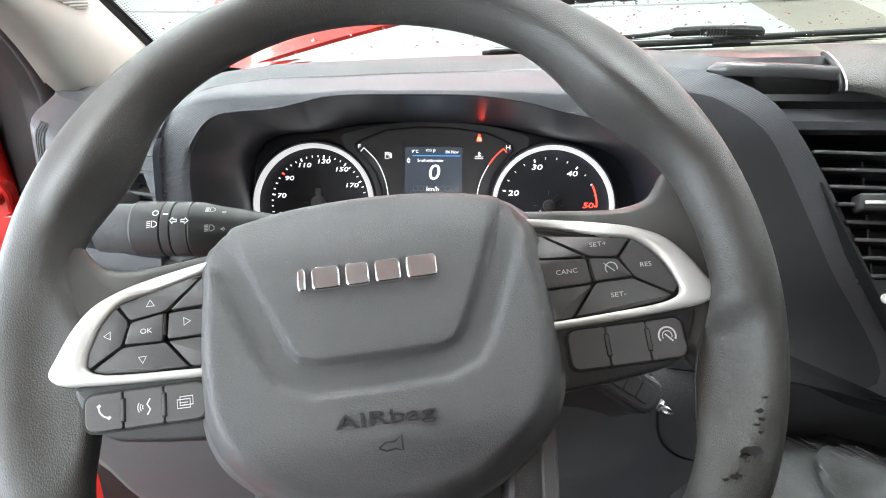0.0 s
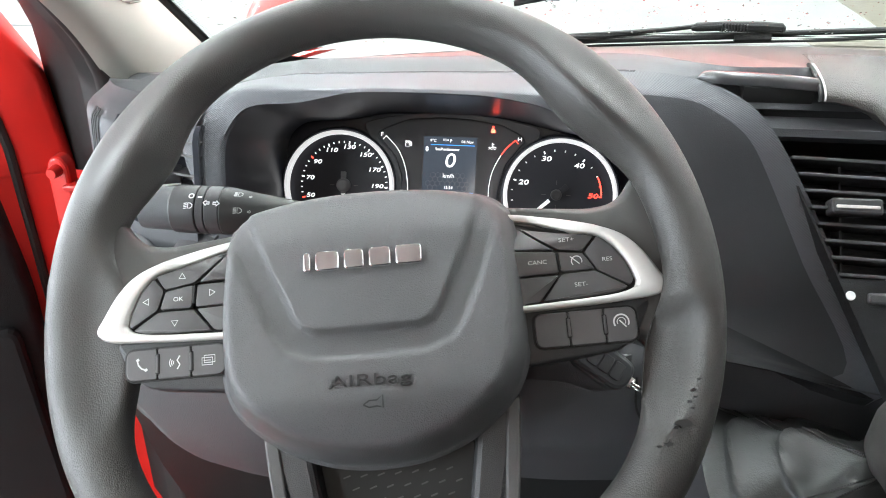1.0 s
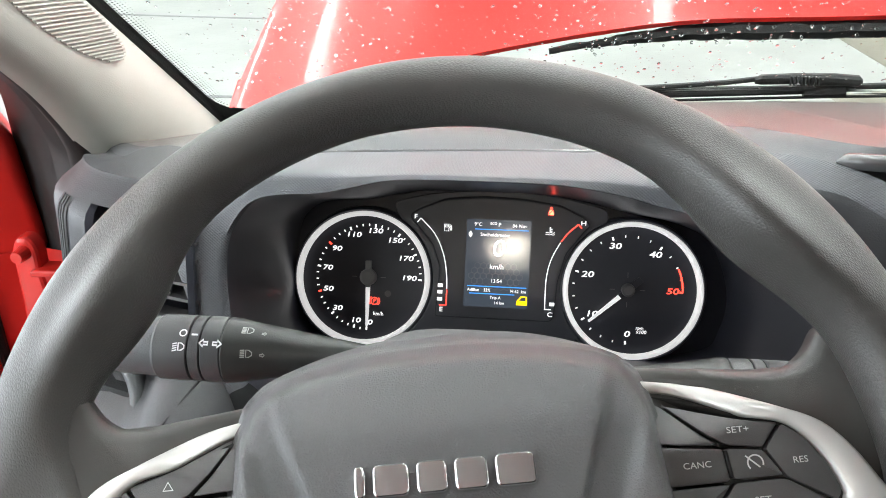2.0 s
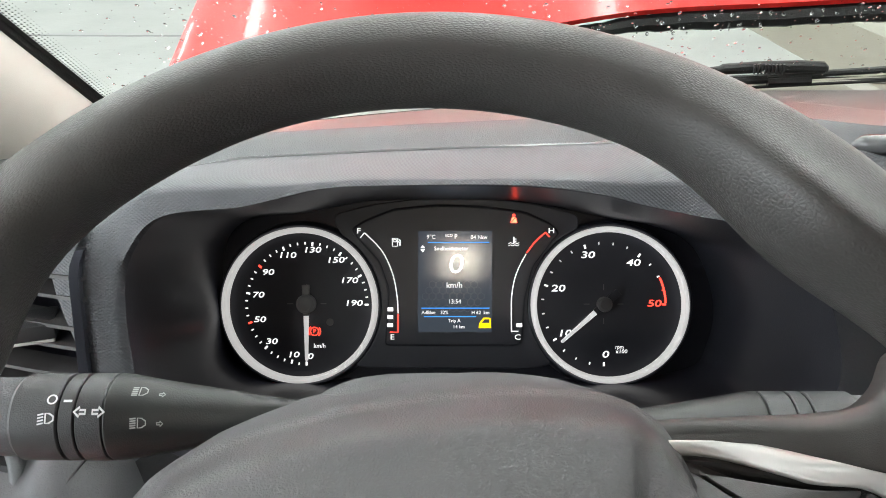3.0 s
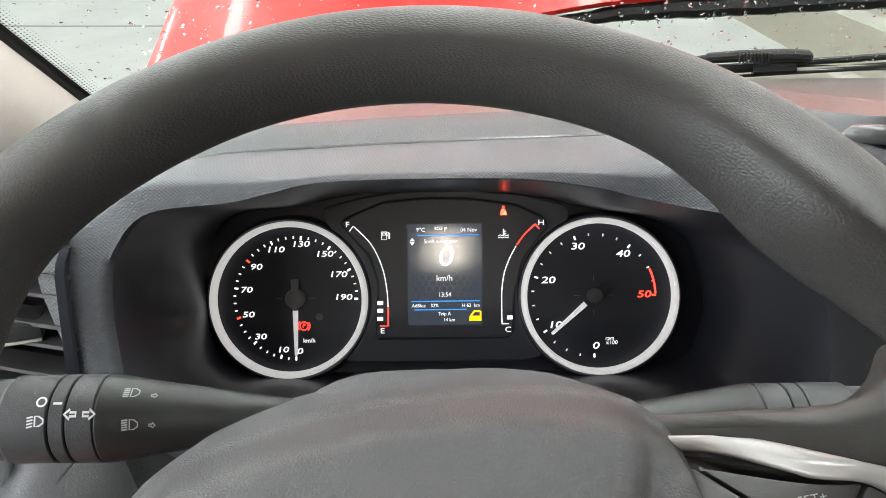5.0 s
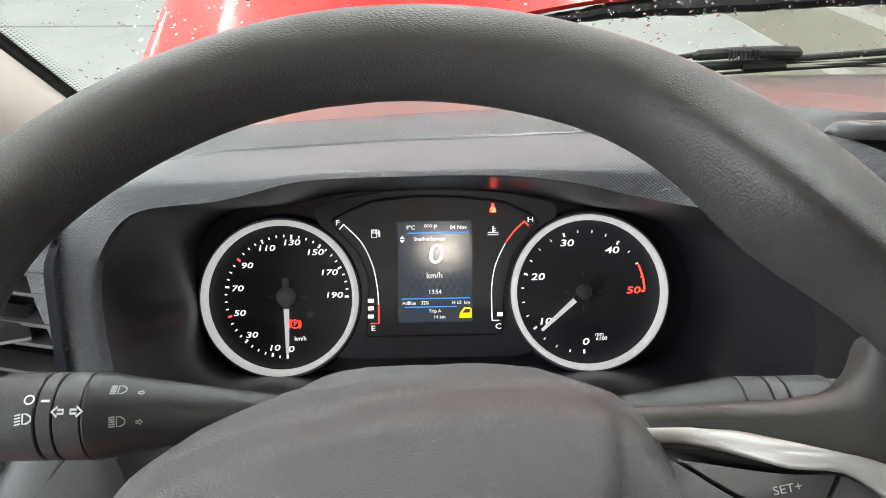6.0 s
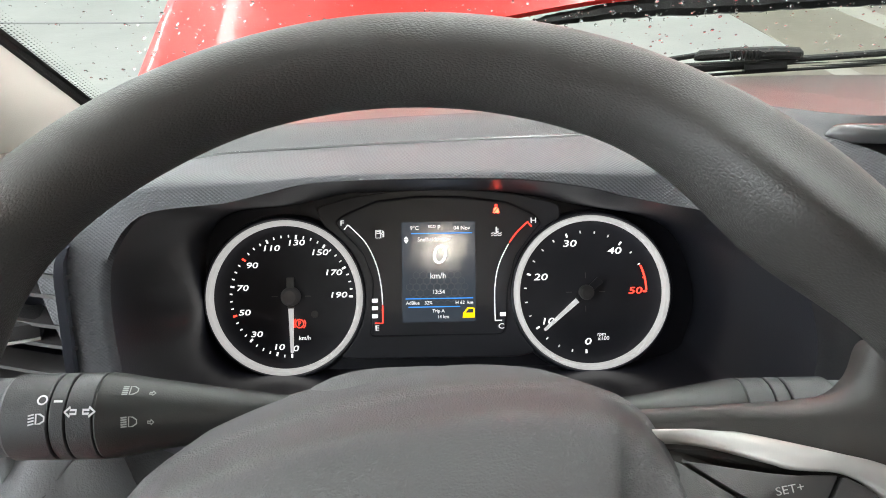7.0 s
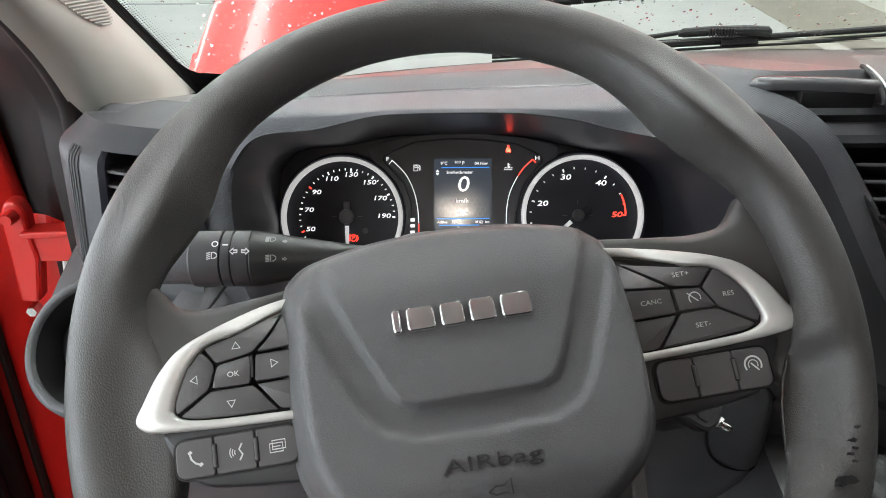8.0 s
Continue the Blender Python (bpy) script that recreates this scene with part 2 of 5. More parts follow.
def frame_plate(outer, inner, z0, z1, bevel=0.0, closed=True):
    """A band between two 2D curves of equal length, with height."""
    up = lambda q, z: [Vector((p[0], p[1], z)) for p in q]
    mid = lambda f: [Vector(a[:2]).lerp(Vector(b[:2]), f) for a, b in zip(outer, inner)]
    loops = [up(outer, z0), up(outer, z1 - bevel), up(mid(0.15), z1), up(mid(0.85), z1), up(inner, z1 - bevel), up(inner, z0)]
    bm = loft(loops, closed)
    return bm


def tube(path, radius, seg=12, caps=True, bm=None, flat=1.0):
    P = [Vector(p) for p in path]
    loops, up = [], None
    for i, p in enumerate(P):
        d = (P[min(i + 1, len(P) - 1)] - P[max(i - 1, 0)]).normalized()
        if up is None:
            up = d.orthogonal().normalized()
        up = (up - d * up.dot(d)).normalized()
        side = d.cross(up)
        r = radius[i] if isinstance(radius, (list, tuple)) else radius
        loops.append([p + (up * math.cos(a) + side * math.sin(a) * flat) * r for a in [2 * math.pi * k / seg for k in range(seg)]])
    return loft(loops, True, (caps, caps), bm)


def turned(profile, seg=48, bm=None):
    """A body of revolution round z from (radius, z) pairs."""
    return loft([[Vector((r * math.cos(2 * math.pi * k / seg), r * math.sin(2 * math.pi * k / seg), z)) for k in range(seg)] for r, z in profile], True, (False, False), bm)


def box(x0, x1, y0, y1, z0, z1, bm=None, bevel=0.0):
    b = bmesh.new()
    bmesh.ops.create_cube(b, size=1.0)
    for v in b.verts:
        v.co = Vector((x0 if v.co.x < 0 else x1, y0 if v.co.y < 0 else y1, z0 if v.co.z < 0 else z1))
    if bevel:
        bmesh.ops.bevel(b, geom=b.edges[:], offset=bevel, segments=2, profile=0.6, affect="EDGES")
    if bm is None:
        return b
    me = bpy.data.meshes.new("tmp")
    b.to_mesh(me)
    b.free()
    bm.from_mesh(me)
    bpy.data.meshes.remove(me)
    return bm


def moved(bm, m):
    bmesh.ops.transform(bm, matrix=m, verts=bm.verts[:])
    return bm


LETTERS = {}


def cut_letters(text, slant=0.0, depth=0.0, bold=0.0):
    """A mesh of the built-in font at size 1, kept for reuse."""
    cu = bpy.data.curves.new("lettering", "FONT")
    cu.body, cu.size, cu.align_x, cu.align_y = text, 1.0, "CENTER", "CENTER"
    cu.shear, cu.extrude, cu.offset, cu.resolution_u = slant, depth, bold, 3
    tmp = new("lettering", cu)
    LETTERS[text, slant, depth] = bpy.data.meshes.new_from_object(tmp.evaluated_get(bpy.context.evaluated_depsgraph_get()))
    bpy.data.objects.remove(tmp)
    bpy.data.curves.remove(cu)


for word in ("0", "10", "20", "30", "40", "50", "70", "90", "110", "130", "150", "170", "190"):
    cut_letters(word, 0.14, bold=0.007)
for word in ("9°C", "ECO", "P", "04 Nov", "Snelheidsmeter", "km/h", "13:54", "AdBlue", "32%", "H 62  km", "Trip A", "14 km", "F", "H", "E", "C", "OK", "SET+", "SET-", "RES", "CANC"):
    cut_letters(word)
for word, slant, depth in (("0", 0.12, 0), ("rpm", 0.1, 0), ("x100", 0.1, 0), ("AIRbag", 0, 0.05)):
    cut_letters(word, slant, depth)


def writing(name, text, size, mat, parent, m, stretch=1.0, slant=0.0, depth=0.0, label=""):
    me = LETTERS[text, slant, depth].copy()
    me.name = name
    me.transform(Matrix.Diagonal((size * stretch, size, size, 1)))
    me.materials.clear()
    me.materials.append(mat)
    ob = new(name, me)
    ob.parent = parent
    ob.matrix_basis = m
    return tagged(ob, label)


def beads(places):
    """Many small flattened drops in one mesh, from (place, normal, radius, height, stretch)."""
    unit = []
    for ring, (r, z) in enumerate(((1.0, 0.0), (0.86, 0.55), (0.45, 0.92))):
        unit += [(r * math.cos(k * math.pi / 4), r * math.sin(k * math.pi / 4), z) for k in range(8)]
    unit.append((0, 0, 1))
    tris = []
    for ring in range(2):
        for k in range(8):
            a, b = ring * 8 + k, ring * 8 + (k + 1) % 8
            tris.append((a, b, b + 8, a + 8))
    tris += [(16 + k, 16 + (k + 1) % 8, 24) for k in range(8)] + [tuple(range(7, -1, -1))]
    verts, faces = [], []
    for c, n, r, h, st in places:
        q = n.to_track_quat("Z", "Y")
        base = len(verts)
        verts += [c + q @ Vector((x * r, y * r * st, z * r * h)) for x, y, z in unit]
        faces += [tuple(base + i for i in f) for f in tris]
    me = bpy.data.meshes.new("beads")
    me.from_pydata(verts, [], faces)
    bm = bmesh.new()
    bm.from_mesh(me)
    bpy.data.meshes.remove(me)
    return bm


def stroke(name, pts, width, z, mat, parent, closed=False, label=""):
    """A thin raised line along a 2D curve."""
    P = [Vector(p[:2]) for p in pts]
    n = len(P)
    A, B = [], []
    for i in range(n):
        a = P[i - 1] if (closed or i > 0) else P[i]
        b = P[(i + 1) % n] if (closed or i < n - 1) else P[i]
        d = (b - a).normalized()
        nrm = Vector((-d.y, d.x)) * width / 2
        A.append(P[i] + nrm)
        B.append(P[i] - nrm)
    q = lambda L: [Vector((p.x, p.y, z)) for p in L]
    return part(name, loft([q(A), q(B)], closed), mat, parent, label)


def smooth(a, b, x):
    t = min(1, max(0, (x - a) / (b - a)))
    return t * t * (3 - 2 * t)


# ---- steering wheel ----
WHEEL = pose(-0.005, 0.311, 1.4885, 49.2) @ pose(0, 0, 0, 0, 0, 9)


RIM_INNER = [(0, 166), (20, 165.5), (25, 162.2), (30, 157.8), (36, 154.2), (41, 154.6), (45, 158), (50, 162.3), (56, 166), (62, 167.2), (80, 168.3), (100, 169.5), (120, 168), (126, 166.5), (131, 162.6), (134, 159.4), (138, 153.6), (143, 151.3), (149, 153.7), (156, 159.5), (162, 159), (166, 154), (170, 147), (175, 141), (182, 139), (190, 140), (196, 146), (200, 153), (207, 160.5), (217, 163.6), (270, 166), (313, 164), (322, 164.5), (330, 162.5), (336, 158.5), (341, 155.5), (346, 155), (351, 158.5), (356, 163.5), (360, 166)]


def rim_inner(deg):
    """Inner radius of the rim in metres: swells at the thumb grips and where the spokes flow in."""
    def at(d):
        d %= 360
        for (a, r), (b, q) in zip(RIM_INNER, RIM_INNER[1:]):
            if a <= d <= b:
                return (r + (q - r) * (d - a) / (b - a)) / 1000
    return sum(at(deg + o) for o in (-3, -2, -1, 0, 1, 2, 3)) / 7


def rim_mesh():
    loops = []
    steps, seg = 240, 32
    for i in range(steps):
        a = 2 * math.pi * i / steps - math.pi / 2
        deg = math.degrees(a) % 360
        grip = sum(math.exp(-((deg - c) / 13) ** 2) for c in (38, 143))
        side = sum(math.exp(-((((deg - c) + 180) % 360 - 180) / 25) ** 2) for c in (0, 180))
        flare = smooth(0.164, 0.140, rim_inner(deg)) if math.cos(a) < -0.9 else 0.0
        if deg > 320:
            flare = smooth(0.164, 0.157, rim_inner(deg))
        r_out = 0.1995 - (0.0035 if 90 < deg < 270 else 0.0020) * side
        r_in = rim_inner(deg)
        mid, half = (r_out + r_in) / 2, (r_out - r_in) / 2
        thick = 0.0165 + 0.0015 * grip
        loop = []
        for k in range(seg):
            b = 2 * math.pi * k / seg
            r = mid + half * math.cos(b)
            ridge = 0.0085 * grip * max(0.0, math.cos(b - 2.05)) ** 8 - 0.0024 * grip * max(0.0, math.cos(b - 1.25)) ** 8
            z = thick * math.sin(b) + 0.002 * grip + ridge
            if math.sin(b) > 0:
                flow = flare * smooth(0.192, 0.160, r)
                z += (min(z, (0.0030 if deg < 270 else -0.0005) - 0.036 * r * math.cos(a)) - z) * flow
            loop.append(Vector((r * math.cos(a), r * math.sin(a), z)))
        loops.append(loop)
    loops.append(loops[0])
    bm = loft(loops)
    bm.verts.index_update()
    where = {}
    for i in range(steps + 1):
        for k in range(seg):
            where[i * seg + k] = (1.14 * i / steps, 0.108 * k / seg)
    layer = bm.loops.layers.uv.new("surface")
    for f in bm.faces:
        uv = [where[c.vert.index] for c in f.loops]
        wrap = max(v for _, v in uv) - min(v for _, v in uv) > 0.05
        for c, (u, v) in zip(f.loops, uv):
            c[layer].uv = (u, v + 0.108 if wrap and v < 0.05 else v)
    bmesh.ops.remove_doubles(bm, verts=bm.verts[:], dist=1e-6)
    return bm


def mm(pts, side=1):
    q = [(side * x / 1000, y / 1000) for x, y in pts]
    return q if side > 0 else q[::-1]


PAD_HALF = [(0, 75), (37, 73), (65, 67.5), (80, 61), (86.5, 46), (89.5, 0), (87, -36), (81, -54), (70, -68), (51, -82), (27, -91), (0, -94)]


def pad_mesh():
    """The airbag cover: a domed shield with a broad V pressed into it."""
    full = [Vector((x / 1000, y / 1000, 0)) for x, y in PAD_HALF] + [Vector((-x / 1000, y / 1000, 0)) for x, y in PAD_HALF[-2:0:-1]]
    edge = spline(full, 168, True)
    vee = [Vector((0.0775, 0.060)), Vector((0.0668, 0.034)), Vector((0.0578, 0.012)), Vector((0.0455, -0.0150)), Vector((0.0395, -0.0232)), Vector((0.029, -0.0272)), Vector((0, -0.0278))]

    def height(p, s):
        low = smooth(-0.052, -0.092, p.y)
        top = smooth(0.030, 0.072, p.y)
        h = 0.0360 - 0.17 * p.y - 0.0025 * s ** 2 - 0.036 * smooth(0.80, 1.0, s) ** 1.6 - 0.016 * low - 0.012 * top
        q = Vector((abs(p.x), p.y))
        best = 1
        for a, b in zip(vee, vee[1:]):
            d = b - a
            t = min(1, max(0, (q - a).dot(d) / d.length_squared))
            best = min(best, (q - a - d * t).length)
        h -= 0.0040 * (1 - smooth(0.0050, 0.0092, best)) * (1 - smooth(0.052, 0.074, p.y))
        return h

    rings = 64
    loops = []
    for r in range(1, rings + 1):
        s = r / rings
        loops.append([Vector((c.x * s, -0.010 + (c.y + 0.010) * s, 0)) for c in edge])
        for p in loops[-1]:
            p.z = height(p, s)
    for f in (0.25, 0.5, 0.75, 1.0):
        loops.append([Vector((c.x * (1.0 - 0.06 * f), c.y * (1 - 0.01 * f) + 0.016 * f * smooth(0.0, 0.05, c.y), -0.024 - 0.022 * f - 0.046 * f * smooth(0.0, 0.05, c.y))) for c in edge])
    bm = loft(loops)
    centre = bm.verts.new((0, -0.010, 0.0377))
    bm.verts.ensure_lookup_table()
    for i in range(168):
        bm.faces.new((centre, bm.verts[i], bm.verts[(i + 1) % 168]))
    return bm


TRIM_OUT = [(72, 43), (95, 39.2), (112, 35.6), (127, 31.5), (141, 25), (151, 15), (159, 2), (162.5, -5), (160, -9.5), (153, -12), (126, -14), (100, -15), (76, -15.5)]
TRIM_IN = [(72, 38.5), (95, 33.9), (112, 29.3), (126, 26), (134, 20), (141, 10), (145, -1), (145, -4.5), (143, -6.5), (137, -8.5), (126, -9.8), (100, -11), (76, -11.7)]
BUTTONS = {
    "up": [(125, 26), (117, 17), (103, 19), (82, 32.5)],
    "inner_top": [(81, 32.5), (74, 33.5), (76, 21), (101, 19)],
    "centre": [(117, 16.3), (102.5, 18), (103.5, 6), (123.5, 6)],
    "outer": [(126, 25.5), (133.5, 20), (140.5, 10), (144.5, -1), (142, -5), (124, 5.5), (117.8, 16.5)],
    "down": [(141, -5.6), (136, -8), (112, -10), (91, -10.5), (104, 5), (123.5, 5)],
    "inner": [(101.5, 18), (76, 20.5), (77, 5), (102.5, 5.3)],
    "inner_low": [(102.5, 4.5), (89.5, -10.5), (78, -11.2), (77.5, 4.2)],
}
MENU_BUTTONS = {
    "up": [(129.5, 24.2), (124, 15.8), (106.8, 18.6), (87, 35.5)],
    "inner_top": [(86, 35.8), (74, 38.5), (76, 20), (105, 18.6)],
    "centre": [(123.8, 15.0), (107.5, 17.8), (108.8, 4.0), (127.3, 4.4)],
    "outer": [(130.5, 23.5), (138, 15.1), (144, 2), (144.6, -3.4), (143.4, -5.2), (128.3, 4.2), (124.6, 15.4)],
    "down": [(142.6, -6.3), (136, -8.6), (114.5, -9.7), (97, -9.8), (107.5, 3.4), (127.6, 3.4)],
    "inner": [(105.5, 17.6), (76, 18.0), (77, 5), (106.8, 4.6)],
    "inner_low": [(106.3, 3.7), (95.8, -9.8), (78, -10), (77.5, 4.2)],
}


def crossed(bm, step):
    """Cuts a part along x and y into a fine grid, so that it can bend."""
    for axis in (0, 1):
        ends = [v.co[axis] for v in bm.verts]
        at = min(ends) + step
        while at < max(ends) - step / 3:
            bmesh.ops.bisect_plane(bm, geom=bm.verts[:] + bm.edges[:] + bm.faces[:], plane_co=(at, at, 0), plane_no=(1 - axis, axis, 0))
            at += step


def dip(bm, side):
    """The upper inner part of a spoke rolls back behind the cover."""
    depth = []
    for v in bm.verts:
        x, y = abs(v.co.x) * 1000, v.co.y * 1000
        depth.append(0.021 * smooth(0, 19, y - 20 - 0.27 * (x - 90)) * (1 - smooth(128, 150, x)))
    for v, d in zip(bm.verts, depth):
        v.co += Vector(((0.14 if side > 0 else -0.22) * d, 0.28 * d, -d))
    return bm


def steering_wheel():
    lowered = Matrix.Translation((0.005, 0.0005, -0.001)) @ pose(0, 0, 0, 0, 3.4)
    w = thing("steering_wheel", "black leatherette steering wheel with silver-trimmed button spokes", "steering wheel", WHEEL)
    part("rim", rim_mesh(), LEATHER, w, "worn black grained rim with thumb grips", sharp=180)
    cover = part("airbag_cover", pad_mesh(), PAD, w, "dark grey airbag cover with pressed V", sharp=180, m=Matrix.Translation((-0.0005, 0, 0)) @ pose(0, 0, 0, 0, 3.4))
    face = Matrix.Translation((0, 0, 0.0357)) @ pose(0, 0, 0, -9.65)
    x = -0.0335
    for wide in (0.0045, 0.0135, 0.0115, 0.0125, 0.0150):
        pts = rounded([(x, 0.0125), (x + wide, 0.0125), (x + wide, 0.0245), (x, 0.0245)], 0.0026)
        part("emblem_bar", dome(pts, -0.006, 0.0026, 0.0022), CHROME, cover, "polished chrome block of the emblem", m=face)
        x += wide + 0.0020
    writing("cover_lettering", "AIRbag", 0.0088, EMBOSS, cover, face @ pose(0.0, -0.0485, 0.0001), 1.70, depth=0.05, label="raised dark lettering on the cover")
    horn = stroke("horn_symbol", [(-0.004, -0.061), (-0.001, -0.059), (0.003, -0.059), (0.006, -0.0565), (0.006, -0.063), (0.003, -0.062), (-0.001, -0.0625), (-0.004, -0.061)], 0.0008, 0.0003, EMBOSS, cover)
    horn.matrix_basis = face
    before = set(w.children)
    for side in (-1, 1):
        body = [(70, 50), (100, 46.5), (126, 44), (140, 46), (148, 54), (156, 66), (170, 62), (180, 30), (182, 0)] + ([(179, -34), (171, -56), (160, -58), (152, -46)] if side > 0 else [(179, -24), (174, -34), (164, -40), (154, -40)]) + [(147, -33), (134, -37), (70, -40)]
        part("spoke", dip(plate(rounded(mm(body, side), 0.006), -0.014, 0.0035 if side > 0 else -0.0015, 0.005), side), LEATHER, w, sharp=180)
        part("spoke_back", plate(rounded(mm([(66, 32), (142, 28), (152, 0), (142, -20), (66, -28)], side), 0.006), -0.030, -0.013, 0.004), SPOKE_BLACK, w)
        out = step_curve([(x / 1000 * side, y / 1000, 0) for x, y in TRIM_OUT], 8)
        inn = step_curve([(x / 1000 * side, y / 1000, 0) for x, y in TRIM_IN], 8)
        part("spoke_trim", dip(frame_plate(out, inn, -0.002, 0.0085, 0.0014, closed=False), side), SILVER, w, "satin silver trim round the buttons", sharp=180)
        well = rounded(mm([(72, 38.5), (95, 34), (112, 29.6), (127, 26), (135, 20), (142, 10), (146, -2), (143, -7), (126, -10.5), (76, -12.5)], side), 0.003)
        panel = part("button_well", dip(plate(well, -0.004, 0.0038), side), GROOVE, w)
        for key, pts in (BUTTONS if side > 0 else MENU_BUTTONS).items():
            q = shrink(rounded(mm(pts, side), 0.0017, 3), 0.00022)
            bm = plate(q, 0.002, 0.0066, 0.0004)
            if key in ("up", "inner_top", "inner"):
                crossed(bm, 0.0025)
            part("button", dip(bm, side), BUTTON, panel, sharp=25)
        part("rocker_gap", plate(rounded(mm([(x + (0 if side > 0 else 4.6), y) for x, y in ((101.6, 17.3), (103, 17.3), (103.8, 6.8), (102.3, 6.8))], side), 0.0006), 0.004, 0.0072, 0.0004), GROOVE, panel)
        pod = part("lower_pod", plate(rounded(mm([(72, -12), (153, -12), (150, -20), (143, -33), (134, -40), (110, -43), (72, -46)], side), 0.006), -0.008, 0.0045, 0.002), SPOKE_BLACK, w, sharp=40)
        x0, x1, y0, y1 = (84.5, 142.5, -17.2, -36.6) if side > 0 else (89.5, 146.2, -17.4, -34.8)
        part("key_well", plate(rounded_each(mm([(x0 - 1.1, y0 + 1.1), (x1 + 1.1, y0 + 1.1), (x1 + 1.1, y1 - 1.1), (x0 - 1.1, y1 - 1.1)], side), [0.0066] * 4, 8), 0.003, 0.0052), GROOVE, pod)
        cuts = (x0, 103.9, 124.2, x1) if side > 0 else (x0, 109.2, 128.2, x1)
        for k in range(3):
            xa, xb = cuts[k] + 0.35, cuts[k + 1] - 0.35
            inner, outer_r = (0.0055 if k == 0 else 0.0013), (0.0055 if k == 2 else 0.0013)
            corners = [(xa, y0), (xb, y0), (xb, y1), (xa, y1)]
            radii = [inner, outer_r, outer_r, inner]
            part("button", plate(rounded_each(mm(corners, side), radii if side > 0 else radii[::-1], 8), 0.004, 0.0072, 0.0006), BUTTON, pod)
        for xg in cuts[1:3]:
            part("rocker_frame", plate(rounded(mm([(xg - 1.3, -20.5), (xg + 1.3, -20.5), (xg + 1.3, -32), (xg - 1.3, -32)], side), 0.0008), 0.005, 0.0076, 0.0004), GROOVE, pod)
            part("rocker_pin", plate(rounded(mm([(xg - 0.8, -21.2), (xg + 0.8, -21.2), (xg + 0.8, -31.3), (xg - 0.8, -31.3)], side), 0.0006), 0.005, 0.0082, 0.0004), BUTTON, pod)
        leg = [(50, -60), (74, -55), (72, -80), (66, -110), (60, -160), (44, -172), (40, -120)]
        part("lower_spoke", plate(rounded(mm(leg, side), 0.005), -0.028, -0.006, 0.004), SPOKE_BLACK, w, "satin black lower spoke")
        part("lower_spoke_edge", plate(rounded(mm([(66, -62), (74, -60), (71, -90), (63, -150), (57, -150), (62, -95)], side), 0.002), -0.02, -0.0045, 0.0012), BUTTON, w)
    mesh = part("lower_grille", plate(mm([(46, -70), (46, -165), (-46, -165), (-46, -70)][::-1]), -0.034, -0.026, 0.001), GROOVE, w)
    for r in range(7):
        for c in range(7):
            px, py = (-30 + c * 10 + (r % 2) * 5) / 1000, (-98 - r * 7) / 1000
            part("grille_bar", plate(rounded([(px - 0.002, py - 0.0006), (px + 0.002, py + 0.0006), (px + 0.0018, py + 0.0014), (px - 0.0022, py + 0.0002)], 0.0004, 2), -0.027, -0.0245), BUTTON, mesh)
    z = 0.0069
    arrow = lambda cx, cy, dx, dy: [(cx + dx, cy + dy), (cx - dx * 0.5 + dy * 0.9, cy - dy * 0.5 - dx * 0.9), (cx - dx * 0.5 - dy * 0.9, cy - dy * 0.5 + dx * 0.9)]
    for cx, cy, dx, dy in ((-0.1139, 0.0228, 0, 0.0021), (-0.1185, -0.0034, 0, -0.0021), (-0.1344, 0.0097, -0.0021, 0), (-0.0972, 0.0122, 0.0021, 0)):
        stroke("arrow_symbol", arrow(cx, cy, dx, dy), 0.0006, z, INK, w, True)
    writing("button_lettering", "OK", 0.0036, INK, w, pose(-0.1164, 0.0098, z), 1.1)
    writing("button_lettering", "SET+", 0.0034, INK, w, pose(0.1085, 0.0245, z), 1.25)
    writing("button_lettering", "SET-", 0.0034, INK, w, pose(0.1140, -0.0022, z), 1.25)
    writing("button_lettering", "RES", 0.0034, INK, w, pose(0.1305, 0.0112, z), 1.15)
    writing("button_lettering", "CANC", 0.0034, INK, w, pose(0.0905, 0.0125, z), 1.15)
    dial = lambda cx, cy, r, a0, a1: [(cx + r * math.cos(radians(a)), cy + r * math.sin(radians(a))) for a in range(a0, a1 + 1, 12)]
    stroke("cruise_symbol", dial(0.113, 0.0115, 0.0030, -20, 220), 0.0006, z, INK, w)
    stroke("cruise_symbol", [(0.1095, 0.0145), (0.1145, 0.0098)], 0.0006, z, INK, w)
    z = 0.0075
    stroke("limiter_symbol", dial(0.1335, -0.0255, 0.0042, -30, 210), 0.0009, z, INK, w)
    stroke("limiter_symbol", dial(0.1335, -0.0255, 0.0024, -30, 210), 0.0005, z, INK, w)
    stroke("limiter_symbol", [(0.1325, -0.0245), (0.136, -0.0285)], 0.0008, z, INK, w)
    stroke("phone_symbol", [(-0.1395, -0.0235), (-0.1388, -0.0262), (-0.1370, -0.0282), (-0.1345, -0.0292)], 0.0009, z, INK, w)
    for dx, dy in ((-0.1393, -0.0232), (-0.1347, -0.0290)):
        stroke("phone_symbol", [(dx - 0.0006, dy - 0.0006), (dx + 0.0008, dy + 0.0005)], 0.0015, z, INK, w)
    for r in (0.0016, 0.0027, 0.0038):
        stroke("voice_symbol", dial(-0.1175, -0.0262, r, 144, 216), 0.0005, z, INK, w)
    stroke("voice_symbol", [(-0.1155, -0.0225), (-0.1170, -0.0250), (-0.1155, -0.0275), (-0.1170, -0.0300)], 0.0008, z, INK, w)
    for o in (0, 0.0013):
        stroke("menu_symbol", [(-0.1030 + o, -0.0290 + o), (-0.0970 + o, -0.0290 + o), (-0.0970 + o, -0.0250 + o), (-0.1030 + o, -0.0250 + o)], 0.0005, z, INK, w, True)
